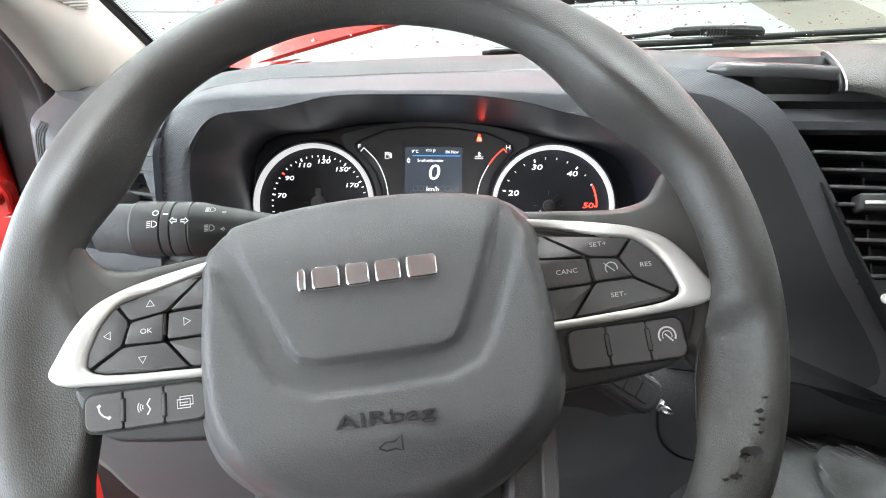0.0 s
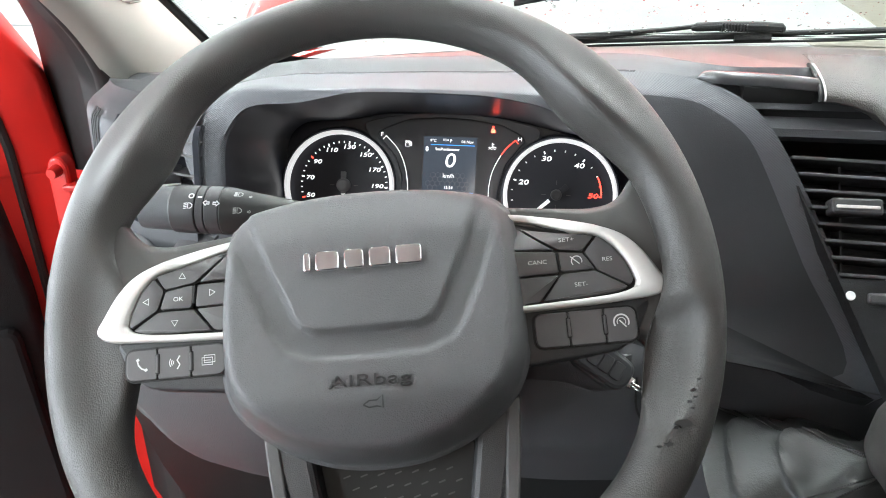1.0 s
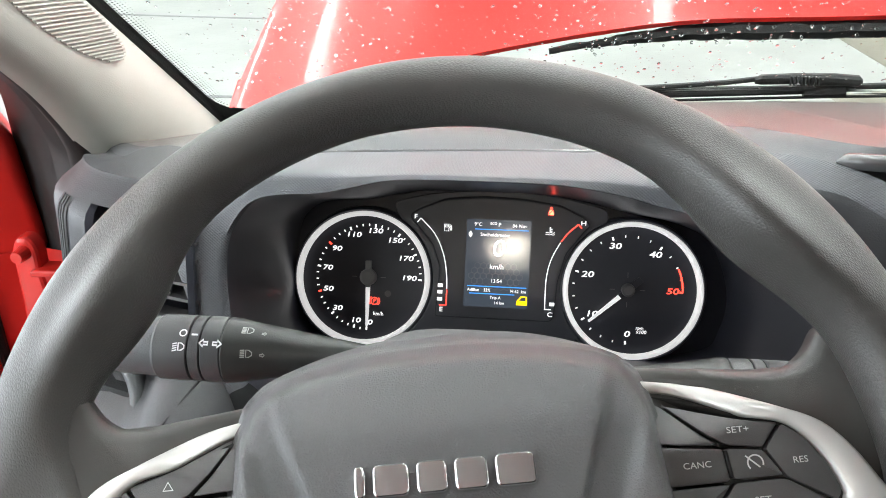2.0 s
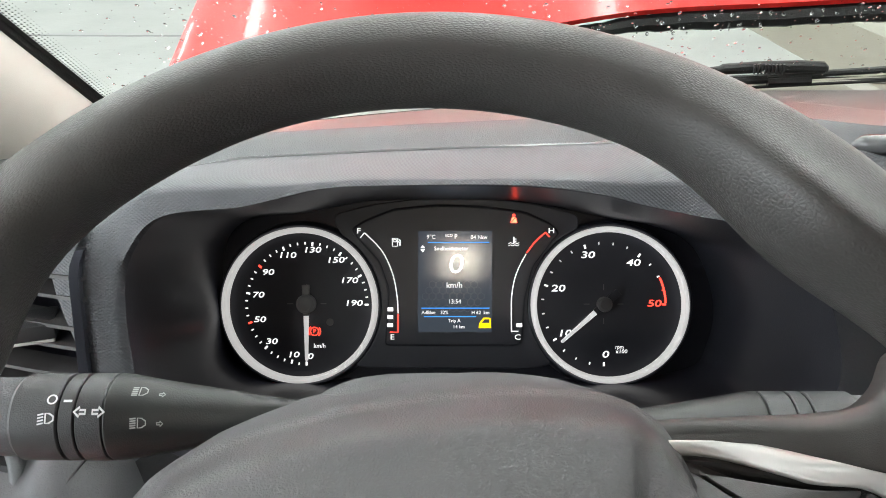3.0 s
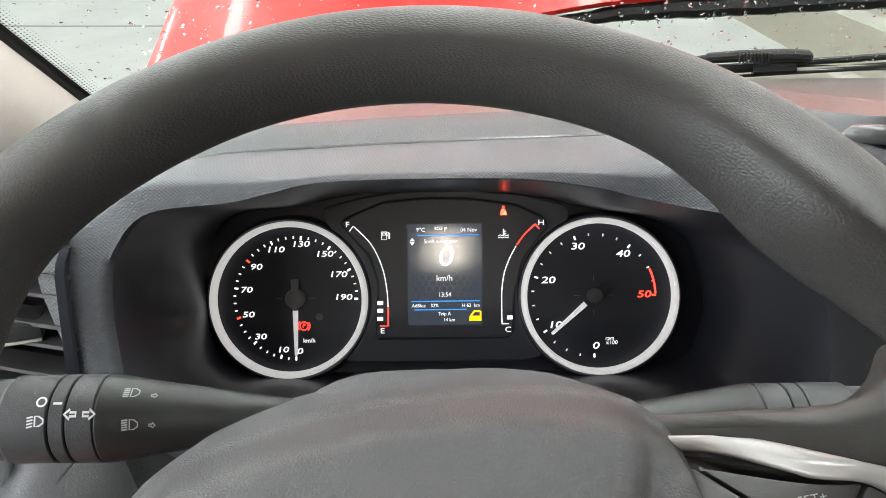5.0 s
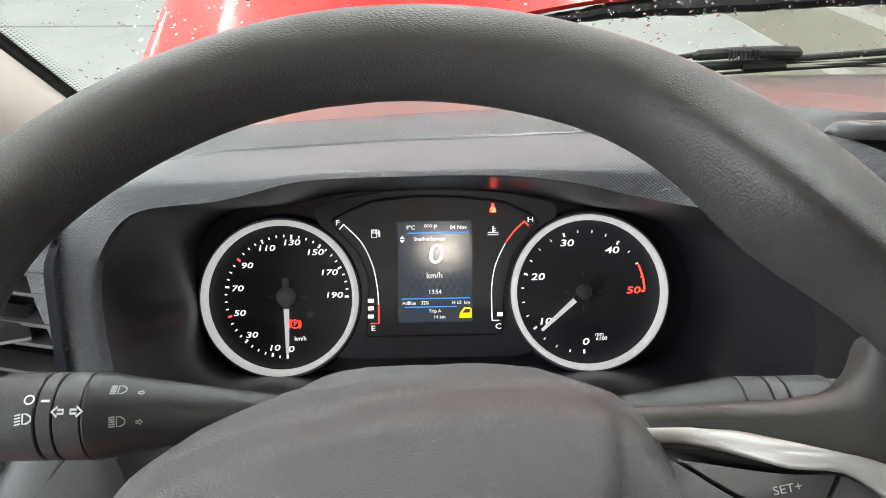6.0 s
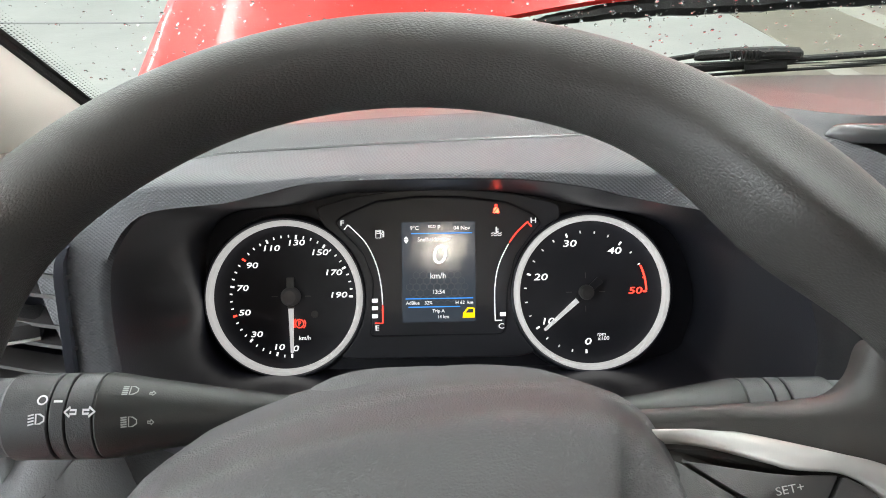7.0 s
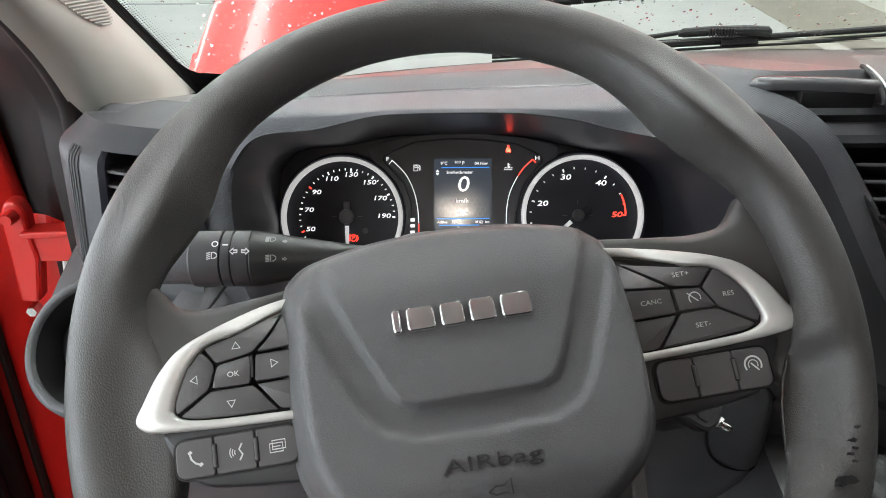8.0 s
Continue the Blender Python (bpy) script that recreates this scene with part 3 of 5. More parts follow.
    for o in (0.0012, 0.0025):
        stroke("menu_symbol", [(-0.1020, -0.0290 + o), (-0.0980, -0.0290 + o)], 0.0004, z, INK, w)
    for ob in set(w.children) - before:
        ob.matrix_basis = lowered @ ob.matrix_basis
    # chafed patches where the grain has rubbed through
    for a, r, s in ((-19.5, 0.1825, 0.0010), (-21.5, 0.181, 0.0019), (-22.6, 0.1825, 0.0012), (-23.6, 0.1805, 0.0013), (-24.4, 0.183, 0.0009), (-27.3, 0.1815, 0.0048), (-28.4, 0.178, 0.0015), (-31.5, 0.1775, 0.0032), (-32.6, 0.174, 0.0016)):
        rng = random.Random(int(a * 10))
        pts = [(r * math.cos(radians(a)) + s * rng.uniform(0.55, 1.25) * math.cos(t), r * math.sin(radians(a)) + 0.55 * s * rng.uniform(0.4, 1.3) * math.sin(t)) for t in [k * math.pi / 7 for k in range(14)]]
        half = 0.018
        zz = 0.0165 * math.sqrt(max(0.05, 1 - ((r - 0.182) / half) ** 2)) - 0.0006
        part("worn_patch", plate(pts, zz - 0.002, zz + 0.0009), GROOVE, w, "rubbed-through black spot on the rim")
    return w


steering_wheel()


# ---- column, stalks, key ----
def turned_x(profile, m, seg=40):
    """A body of revolution along its own x axis, from (x, radius) pairs."""
    bm = turned([(r, x) for x, r in profile], seg)
    return moved(bm, m @ Matrix(((0, 0, 1, 0), (1, 0, 0, 0), (0, 1, 0, 0), (0, 0, 0, 1))))


def stalk(side):
    label = "black light and indicator stalk with printed symbols" if side < 0 else "black wiper stalk with ribbed rings"
    s = thing("column_stalk", label, "control stalk", pose(-0.005, 0.425, 1.4865 if side < 0 else 1.478), "stalks on the column")
    flip = Matrix.Diagonal((side, 1, 1, 1))
    sec = lambda prof, name, mat, lab="": part(name, turned_x(prof, flip), mat, s, lab)
    sec([(0.03, 0.0), (0.03, 0.0050), (0.055, 0.0065), (0.085, 0.0108), (0.110, 0.0145), (0.124, 0.0170), (0.1285, 0.0174), (0.1295, 0.0168), (0.1295, 0.0)], "lever", LEVER)
    sec([(0.1296, 0.0), (0.1296, 0.0170), (0.1300, 0.0174), (0.1395, 0.0174), (0.1400, 0.0169), (0.1400, 0.0)], "sleeve", SPOKE_BLACK)
    sec([(0.1406, 0.0), (0.1406, 0.0170), (0.1410, 0.0174), (0.1460, 0.0174), (0.1465, 0.0169), (0.1465, 0.0)], "marker_ring", SPOKE_BLACK)
    sec([(0.1472, 0.0), (0.1472, 0.0169), (0.1478, 0.0174), (0.1650, 0.0174), (0.1665, 0.0164), (0.1665, 0.0)], "knob", SPOKE_BLACK)
    sec([(0.1665, 0.0), (0.1665, 0.0158), (0.1850, 0.0156), (0.1900, 0.0150), (0.1905, 0.0)], "end_cap", DASH)
    if side < 0:
        def sign(x, up, strokes, base=0.0176, ink=INK):
            for pts, closed, wd in strokes:
                ob = stroke("printed_symbol", pts, wd, 0, ink, s, closed)
                ob.matrix_basis = Matrix.Translation((x * side, 0, 0)) @ pose(0, 0, 0, 62 - up) @ Matrix.Translation((0, 0, base))
        circ = [(0.0024 * math.cos(k * 0.5236), 0.0024 * math.sin(k * 0.5236)) for k in range(12)]
        dee = [(0.0, -0.0026), (0.0, 0.0026), (0.0022, 0.0024), (0.0042, 0.0010), (0.0042, -0.0010), (0.0022, -0.0024)]
        rays = lambda n, tilt: [([(-0.0010, y), (-0.0042, y - tilt)], False, 0.0006) for y in [0.0024 - k * 0.0048 / (n - 1) for k in range(n)]]
        arrow = [(0.0045, 0.0), (0.0015, 0.0026), (0.0015, 0.0010), (-0.0015, 0.0010), (-0.0015, -0.0010), (0.0015, -0.0010), (0.0015, -0.0026)]
        k = 0.74
        less = lambda pts, dx=0.0: [(u * k + dx, v * k) for u, v in pts]
        trim = lambda group: [(less(pts), closed, wd) for pts, closed, wd in group]
        sign(0.1495, 30, trim([(circ, True, 0.0007)]))
        sign(0.1510, 6, trim([(dee, True, 0.0007)] + rays(4, 0.0008)))
        sign(0.1432, 28, [([(-0.0017, 0), (0.0017, 0)], False, 0.0010)])
        sign(0.1368, 14, [(less([(-u, v) for u, v in arrow]), True, 0.0010)])
        sign(0.1318, 14, [(less(arrow), True, 0.0010)])
        sign(0.1165, 44, trim([(dee, True, 0.0005)] + rays(5, 0.0)), 0.0166, DIM_INK)
        sign(0.1085, 42, [([(u * 0.4, v * 0.4) for u, v in arrow], True, 0.0005)], 0.0152, DIM_INK)
        sign(0.1155, 0, trim([(dee, True, 0.0005)] + rays(5, 0.0004)), 0.0165, DIM_INK)
        sign(0.1080, -2, [([(u * 0.4, v * 0.4) for u, v in arrow], True, 0.0005)], 0.0151, DIM_INK)
    else:
        ob = stroke("printed_symbol", [(0.0, -0.002), (0.004, 0.003), (0.007, 0.002), (0.003, -0.003)], 0.0006, 0, INK, s, True)
        ob.matrix_basis = Matrix.Translation((0.156, 0, 0)) @ pose(0, 0, 0, 40) @ Matrix.Translation((0, 0, 0.0176))
        ob = stroke("printed_symbol", [(-0.002, 0), (0.002, 0)], 0.0012, 0, INK, s)
        ob.matrix_basis = Matrix.Translation((0.1437, 0, 0)) @ pose(0, 0, 0, 45) @ Matrix.Translation((0, 0, 0.0176))
    return s


stalk(-1)
stalk(1)


def column():
    c = thing("steering_column", "black plastic steering column cowl with ignition lock", "steering column", pose(-0.005, 0.311, 1.4885, 49.2))
    loops = []
    for z, wx, wy, off in ((-0.026, 0.044, 0.046, 0.0), (-0.034, 0.058, 0.060, 0.002), (-0.055, 0.066, 0.076, 0.003), (-0.09, 0.070, 0.088, 0.003), (-0.13, 0.071, 0.091, 0.001), (-0.18, 0.070, 0.088, -0.004), (-0.26, 0.062, 0.074, -0.010)):
        loops.append([Vector((wx * (abs(math.cos(a)) ** 0.6) * (1 if math.cos(a) > 0 else -1), off + wy * (abs(math.sin(a)) ** 0.6) * (1 if math.sin(a) > 0 else -1), z)) for a in [2 * math.pi * k / 48 for k in range(48)]])
    part("cowl", loft(loops, True, (True, True)), PAD, c, sharp=50)
    part("ignition_lock", moved(turned([(0.0001, 0.02), (0.010, 0.02), (0.012, 0.016), (0.014, 0.0), (0.018, -0.02)], 32), Matrix.Translation((0.082, -0.006, -0.105)) @ pose(0, 0, 0, 0, 80, 0)), SPOKE_BLACK, c)
    return c


column()


def key():
    k = thing("ignition_key", "black flip key fob in the ignition with a steel ring", "key", pose(0.1415, 0.399, 1.391, 44, 30, -12))
    fob = part("fob", plate(rounded([(-0.022, -0.012), (0.016, -0.012), (0.022, -0.004), (0.021, 0.009), (0.015, 0.013), (-0.022, 0.013)], 0.006), -0.006, 0.006, 0.003), END, k)
    for i in range(3):
        part("key_button", plate(rounded([(-0.014 + i * 0.0095, -0.006), (-0.0055 + i * 0.0095, -0.006), (-0.0055 + i * 0.0095, 0.007), (-0.014 + i * 0.0095, 0.007)], 0.002), 0.005, 0.0072, 0.0006), SPOKE_BLACK, fob)
    part("lug", box(0.019, 0.025, -0.004, 0.004, -0.003, 0.003, bevel=0.001), STEEL, k)
    ring = tube([Vector((0.028 + 0.005 * math.cos(a), 0, 0.005 * math.sin(a))) for a in [2 * math.pi * i / 24 for i in range(25)]], 0.0011, 8)
    part("key_ring", ring, STEEL, k, "bright steel split ring")
    return k


key()


# ---- instrument cluster ----
CLUSTER = pose(0, 0.690, 1.420, 65.5)


def D(x, y, depth=8.0):
    """Millimetres on the front plane, carried back to the dial plane."""
    f = 1 + depth / 585
    return x * f / 1000, (12 + (y - 12) * f) / 1000


def instrument_cluster():
    c = thing("instrument_cluster", "lit instrument cluster with two round dials and a small display", "instrument cluster", CLUSTER)
    back = [(-225, -105), (235, -105), (235, 84), (-225, 84)]
    part("back_plate", plate(rounded(mm(back), 0.02), -0.045, -0.022, 0.002), SHROUD, c)
    bay = lambda cx, a0, a1: [(cx + 62 * math.cos(radians(a)), -24.3 + 62 * math.sin(radians(a))) for a in range(a0, a1, 6 if a1 > a0 else -6)]
    wing = [(-92, 44), (-60, 52), (-20, 56.5), (20, 56.5), (60, 52), (94, 44)] + bay(117.3, 112, 228) + [(60, -72), (-60, -72)] + bay(-116, -48, 66)
    part("mask_plate", plate(rounded(mm(wing[::-1]), 0.008), -0.020, -0.0035, 0.001), BEZEL, c, "charcoal mask between the dials")
    mid = [(-52, -55), (-49, -12), (-56, 8), (-76, 30), (-76, 34), (-68, 39), (-45, 48.5), (-12, 51.5), (21, 50.5), (54, 46), (75, 36), (80, 29), (76, 25), (60, 4), (54, -20), (52, -50), (49, -55)]
    part("mask_rim", plate(rounded(mm(mid[::-1]), 0.004), -0.006, -0.0012, 0.0012), DIAL, c)
    part("centre_mask", plate(shrink(rounded(mm(mid[::-1]), 0.004), 0.0016), -0.004, -0.0004, 0.0004), BEZEL, c)
    for side, hx in ((-1, -116), (1, 117.3)):
        d = part("dial", moved(turned([(0.0001, 0.0), (0.056, 0.0), (0.0575, -0.001), (0.0575, -0.02), (0.0001, -0.02)], 96), Matrix.Translation((hx / 1000, -0.0243, -0.0085))), DIAL, c, "black speed dial to 190" if side < 0 else "black engine speed dial to 50")
        # the ring's brightness comes partly from its material's own glow
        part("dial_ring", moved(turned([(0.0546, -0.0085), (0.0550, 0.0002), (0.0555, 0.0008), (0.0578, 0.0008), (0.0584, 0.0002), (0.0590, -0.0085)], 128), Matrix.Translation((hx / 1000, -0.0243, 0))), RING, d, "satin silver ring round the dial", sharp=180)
        part("dial_collar", moved(turned([(0.0592, -0.016), (0.0594, -0.004), (0.0606, -0.003), (0.0625, -0.007), (0.064, -0.016)], 96), Matrix.Translation((hx / 1000, -0.0243, 0))), SHROUD, d, sharp=180)
        cx, cy = (-0.1115, -0.0235) if side < 0 else (0.1134, -0.0240)
        zt = -0.0081
        steps = 38 if side < 0 else 20
        for i in range(steps + 1):
            v = i * 5 if side < 0 else i * 2.5
            a = radians(-90.4 - v * 1.424) if side < 0 else radians(-89.8 - v * 5.41)
            big = (v % 20 == 10 or v == 0) if side < 0 else v % 10 == 0
            red = v in (50, 90) if side < 0 else v > 45
            r1, r0 = 0.0470, (0.0440 if big else 0.0450)
            wd = 0.0014 if big else 0.0009
            ux, uy = math.cos(a), math.sin(a)
            ob = stroke("tick", [(cx + r0 * ux, cy + r0 * uy), (cx + r1 * ux, cy + r1 * uy)], wd, zt, RED_LIT if red else WHITE_LIT, d)
        zt += 0.0001
        if side < 0:
            texts = (("0", -107.6, -62.6), ("10", -120.4, -61.4), ("30", -136.8, -51.4), ("50", -145.6, -34.9), ("70", -146.8, -16.4), ("90", -139.3, 0.6), ("110", -124.9, 13.3), ("130", -106.1, 17.2), ("150", -88.6, 9.6), ("170", -78.5, -5.7), ("190", -75.0, -22.7))
        else:
            texts = (("0", 113, -61.2), ("10", 82.7, -45.4), ("20", 77.9, -11.9), ("30", 100, 13), ("40", 133.8, 7.1), ("50", 149.3, -23.2))
        for s, x, y in texts:
            red = side > 0 and s == "50"
            px, py = D(x, y)
            writing("numeral", s, 0.0061 if side < 0 else 0.0071, RED_LIT if red else WHITE_LIT, d, pose(px, py, zt), 1.52, 0.14)
        if side < 0:
            px, py = D(-100.4, -54.7)
            writing("unit", "km/h", 0.0048, WHITE_LIT, d, pose(px, py, zt), 0.95)
            px, py = D(-104.2, -43.7)
            circ = lambda r, a0, a1: [(px + r * math.cos(radians(a)), py + r * math.sin(radians(a))) for a in range(a0, a1 + 1, 15)]
            stroke("brake_lamp", circ(0.0031, 0, 345), 0.0006, zt, RED_LIT, d, True)
            stroke("brake_lamp", circ(0.0045, -50, 50), 0.0006, zt, RED_LIT, d)
            stroke("brake_lamp", circ(0.0045, 130, 230), 0.0006, zt, RED_LIT, d)
            writing("brake_lamp", "P", 0.0046, RED_LIT, d, pose(px, py, zt))
            px, py = D(-92.6, -36.8)
            part("light_sensor", moved(turned([(0.0001, 0.0004), (0.0026, 0.0004), (0.0028, 0.0)], 24), Matrix.Translation((px, py, zt))), BUTTON, d)
        else:
            px, py = D(123.5, -55.6)
            writing("unit", "rpm", 0.0042, WHITE_LIT, d, pose(px, py, zt), 0.95, 0.1)
            px, py = D(125, -58.9)
            writing("unit", "x100", 0.0042, WHITE_LIT, d, pose(px, py, zt), 1.05, 0.1)
            stroke("red_zone", [(cx + 0.0466 * math.cos(radians(a)), cy + 0.0466 * math.sin(radians(a))) for a in range(1, 26, 3)], 0.0014, zt, RED_LIT, d)
        for a in (0, 90, 180, 270):
            stroke("cross_mark", [(cx + r * math.cos(radians(a)), cy + r * math.sin(radians(a))) for r in (0.0105, 0.0150)], 0.00045, zt, FAINT, d)
        # pointer
        ang = -89.5 if side < 0 else -138.5
        point = pose(cx, cy, 0, 0, 0, ang)
        nd = part("needle", moved(plate([(0.009, -0.0020), (0.0425, -0.0011), (0.0432, 0.0), (0.0425, 0.0011), (0.009, 0.0020)], -0.0055, -0.0042, 0.0004), point), NEEDLE, d, "white pointer")
        part("pointer_tail", moved(plate(rounded([(-0.0145, -0.0029), (0.009, -0.0024), (0.009, 0.0024), (-0.0145, 0.0029)], 0.0008), -0.0060, -0.0038, 0.0005), point), DIAL if side > 0 else HUB, nd)
        part("hub_cap", moved(turned([(0.0001, 0.0015), (0.0045, 0.0012), (0.0062, -0.0005), (0.0067, -0.003), (0.0067, -0.008)], 40), Matrix.Translation((cx, cy, 0)) @ Matrix.Scale(1.08 if side < 0 else 0.85, 4)), HUB if side < 0 else BUTTON, nd)
    # bar gauges
    z = 0.0001
    q = lambda pts: [(x / 1000, y / 1000) for x, y in pts]
    arc = spline([(x, y, 0) for x, y in q([(-66.3, 30.1), (-53.5, 16.7), (-45.6, -0.1), (-42.2, -16.9), (-41.4, -30.3)])], 24)
    stroke("fuel_scale", arc, 0.0007, z, WHITE_LIT, c)
    stroke("fuel_scale", q([(-69.5, 26.5), (-66.6, 30.1), (-65.4, 29.2)]), 0.0007, z, WHITE_LIT, c)
    stroke("fuel_reserve", q([(-41.4, -31), (-41.5, -44.3), (-47.5, -44.3)]), 0.0008, z, RED_LIT, c)
    arc = spline([(x, y, 0) for x, y in q([(54.3, 14.0), (49.0, 4.0), (45.4, -6), (43.6, -17), (43.2, -25), (43.3, -43), (43.4, -44)])], 24)
    stroke("temperature_scale", arc, 0.0007, z, WHITE_LIT, c)
    stroke("temperature_scale", q([(43.2, -43.7), (48.5, -43.7)]), 0.0007, z, WHITE_LIT, c)
    arc = spline([(x, y, 0) for x, y in q([(54.9, 15.0), (61.0, 23.0), (68.9, 30.2)])], 10)
    stroke("temperature_red", arc, 0.0008, z, RED_LIT, c)
    stroke("temperature_red", q([(68.6, 30.3), (71.8, 26.8)]), 0.0008, z, RED_LIT, c)
    for x, y in ((-47.2, -27.2), (-47.3, -32.9), (-47.4, -39.0), (49.2, -39.1)):
        stroke("gauge_block", q([(x - 2.1, y), (x + 2.1, y)]), 0.0028, z, WHITE_LIT, c)
    for s, x, y in (("F", -70.8, 31.4), ("H", 73.2, 31.2), ("E", -45.8, -48.1), ("C", 47.9, -48.2)):
        writing("gauge_letter", s, 0.0056, WHITE_LIT, c, pose(x / 1000, y / 1000, z), 1.25)
    fx, fy = -43.4, 22.8
    for pts in ([(fx - 2.2, fy - 2.8), (fx + 1.6, fy - 2.8), (fx + 1.6, fy + 3), (fx - 2.2, fy + 3)], [(fx - 1.4, fy + 0.6), (fx + 0.8, fy + 0.6), (fx + 0.8, fy + 2.2), (fx - 1.4, fy + 2.2)], [(fx + 1.6, fy), (fx + 3.2, fy), (fx + 3.2, fy - 2.2), (fx + 3.8, fy - 2.2), (fx + 3.8, fy + 1.6), (fx + 2.4, fy + 2.8), (fx + 3.5, fy + 1.7)]):
        stroke("fuel_symbol", q(pts), 0.00055, z, WHITE_LIT, c, True)
    tx, ty = 45.2, 22.4
    stroke("coolant_symbol", q([(tx, ty - 0.5), (tx, ty + 4.5)]), 0.0009, z, WHITE_LIT, c)
    for o in (1.2, 2.8):
        stroke("coolant_symbol", q([(tx, ty + o), (tx + 1.9, ty + o)]), 0.0005, z, WHITE_LIT, c)
    for o in (-0.6, -2.2):
        stroke("coolant_symbol", q([(tx - 4, ty + o), (tx - 2.4, ty + o + 0.7), (tx - 0.8, ty + o), (tx + 0.8, ty + o + 0.7), (tx + 2.4, ty + o), (tx + 4, ty + o + 0.7)]), 0.0005, z, WHITE_LIT, c)
    bx, by = 45.3, 40.8
    lamp = part("belt_warning_lamp", plate(mm([(bx - 2.3, by - 3.4), (bx + 2.3, by - 3.4), (bx + 1.7, by - 0.4), (bx + 0.8, by + 0.8), (bx - 0.8, by + 0.8), (bx - 1.7, by - 0.4)]), -0.0005, 0.0002), BELT_LIT, c, "lit red warning lamp")
    part("lamp_dot", moved(turned([(0.0001, 0.0002), (0.0010, 0.0002), (0.0011, 0.0)], 16), Matrix.Translation((bx / 1000, by / 1000 + 0.0022, 0))), RED_LIT, lamp)
    stroke("lamp_stripe", q([(bx - 1.9, by - 3.0), (bx + 1.0, by + 0.4)]), 0.0006, 0.0004, DIAL, lamp)
    # display
    disp = part("display", plate(rounded(mm([(-26.6, -44), (28.8, -44), (29.2, 31.4), (-26.2, 31.4)]), 0.0008), -0.001, 0.0003), SCREEN, c, "dark display showing zero speed")
    z = 0.0005
    items = (("9°C", -16.5, 26.8, 4.3), ("ECO", -3.2, 27.9, 3.0), ("P", 2.0, 27.0, 4.8), ("04 Nov", 19.2, 26.5, 4.2), ("Snelheidsmeter", -1.5, 18.2, 4.2), ("km/h", 0.8, -9.3, 6.2), ("13:54", 0.9, -21.5, 4.5), ("AdBlue", -18.6, -29.6, 3.6), ("32%", -6.8, -29.6, 3.6), ("H 62  km", 20.2, -29.7, 3.6), ("Trip A", 0.6, -35.8, 3.6), ("14 km", 4.0, -40.3, 3.6))
    for s, x, y, size in items:
        writing("display_text", s, size / 1000, WHITE_LIT, disp, pose(x / 1000, y / 1000, z), 0.98)
    writing("display_speed", "0", 0.021, WHITE_LIT, disp, pose(0.0015, 0.0062, z), 1.15, 0.12)
    for y, x0, x1 in ((22.8, -19, 27), (-26.3, -24, 27), (-32.6, -22, 17)):
        stroke("display_line", q([(x0, y), (x1, y)]), 0.0007, z, BLUE_LIT, disp)
    for s in (1, -1):
        part("scroll_arrow", plate(mm([(-24.6, 18.2 + s * 0.4), (-21.0, 18.2 + s * 0.4), (-22.8, 18.2 + s * 2.8)][::s]), 0.0003, 0.0006), WHITE_LIT, disp)
    part("door_open_lamp", plate(mm([(18.8, -41.2), (28, -41.2), (28, -34.2), (26.6, -33.4), (22.5, -33.4), (19.2, -37.6)]), 0.0003, 0.0006), YELLOW_LIT, disp, "yellow door-open symbol")
    part("door_open_pane", plate(mm([(21.0, -37.4), (26.8, -37.4), (26.8, -34.6), (23.2, -34.6)]), 0.0005, 0.0008), SCREEN, disp)
    for r in range(5):
        for k in range(9 - abs(2 - r)):
            hx, hy = (k - (8 - abs(2 - r)) / 2) * 5.2, -17.5 + (r - 2) * 4.5
            if abs(hx) < 26 and not (abs(hx) < 8 and abs(hy + 21.5) < 2.5):
                stroke("display_cell", q([(hx + 2.7 * math.sin(a), hy + 2.7 * math.cos(a)) for a in [i * math.pi / 3 for i in range(6)]]), 0.00025, z - 0.0001, FAINT, disp, True)
    return c


instrument_cluster()


# ---- dashboard ----
def face_y(z):
    return 0.547 - (1.54 - z) * 0.268


OPENING = [(x, face_y(z), z) for x, z in ((-0.165, 1.400), (-0.177, 1.450), (-0.178, 1.488), (-0.170, 1.510), (-0.152, 1.526), (-0.112, 1.5305), (-0.090, 1.535), (-0.065, 1.540), (-0.022, 1.5415), (0.040, 1.541), (0.080, 1.536), (0.100, 1.531), (0.124, 1.526), (0.158, 1.519), (0.186, 1.504), (0.203, 1.480), (0.212, 1.445), (0.206, 1.415), (0.190, 1.396), (0.120, 1.388), (-0.100, 1.388))]
SEAM = [(-0.180, 0.505, 1.390), (-0.200, 0.523, 1.450), (-0.213, 0.537, 1.500), (-0.196, 0.556, 1.524), (-0.168, 0.575, 1.537), (-0.125, 0.597, 1.5395), (-0.095, 0.603, 1.5395), (-0.065, 0.604, 1.5405), (-0.022, 0.602, 1.5430), (0.040, 0.600, 1.5455), (0.085, 0.601, 1.5465), (0.110, 0.602, 1.5478), (0.145, 0.598, 1.551), (0.195, 0.577, 1.555), (0.235, 0.555, 1.549), (0.262, 0.536, 1.532), (0.290, 0.520, 1.493), (0.326, 0.497, 1.429), (0.374, 0.463, 1.332), (0.240, 0.455, 1.362), (-0.100, 0.480, 1.372)]


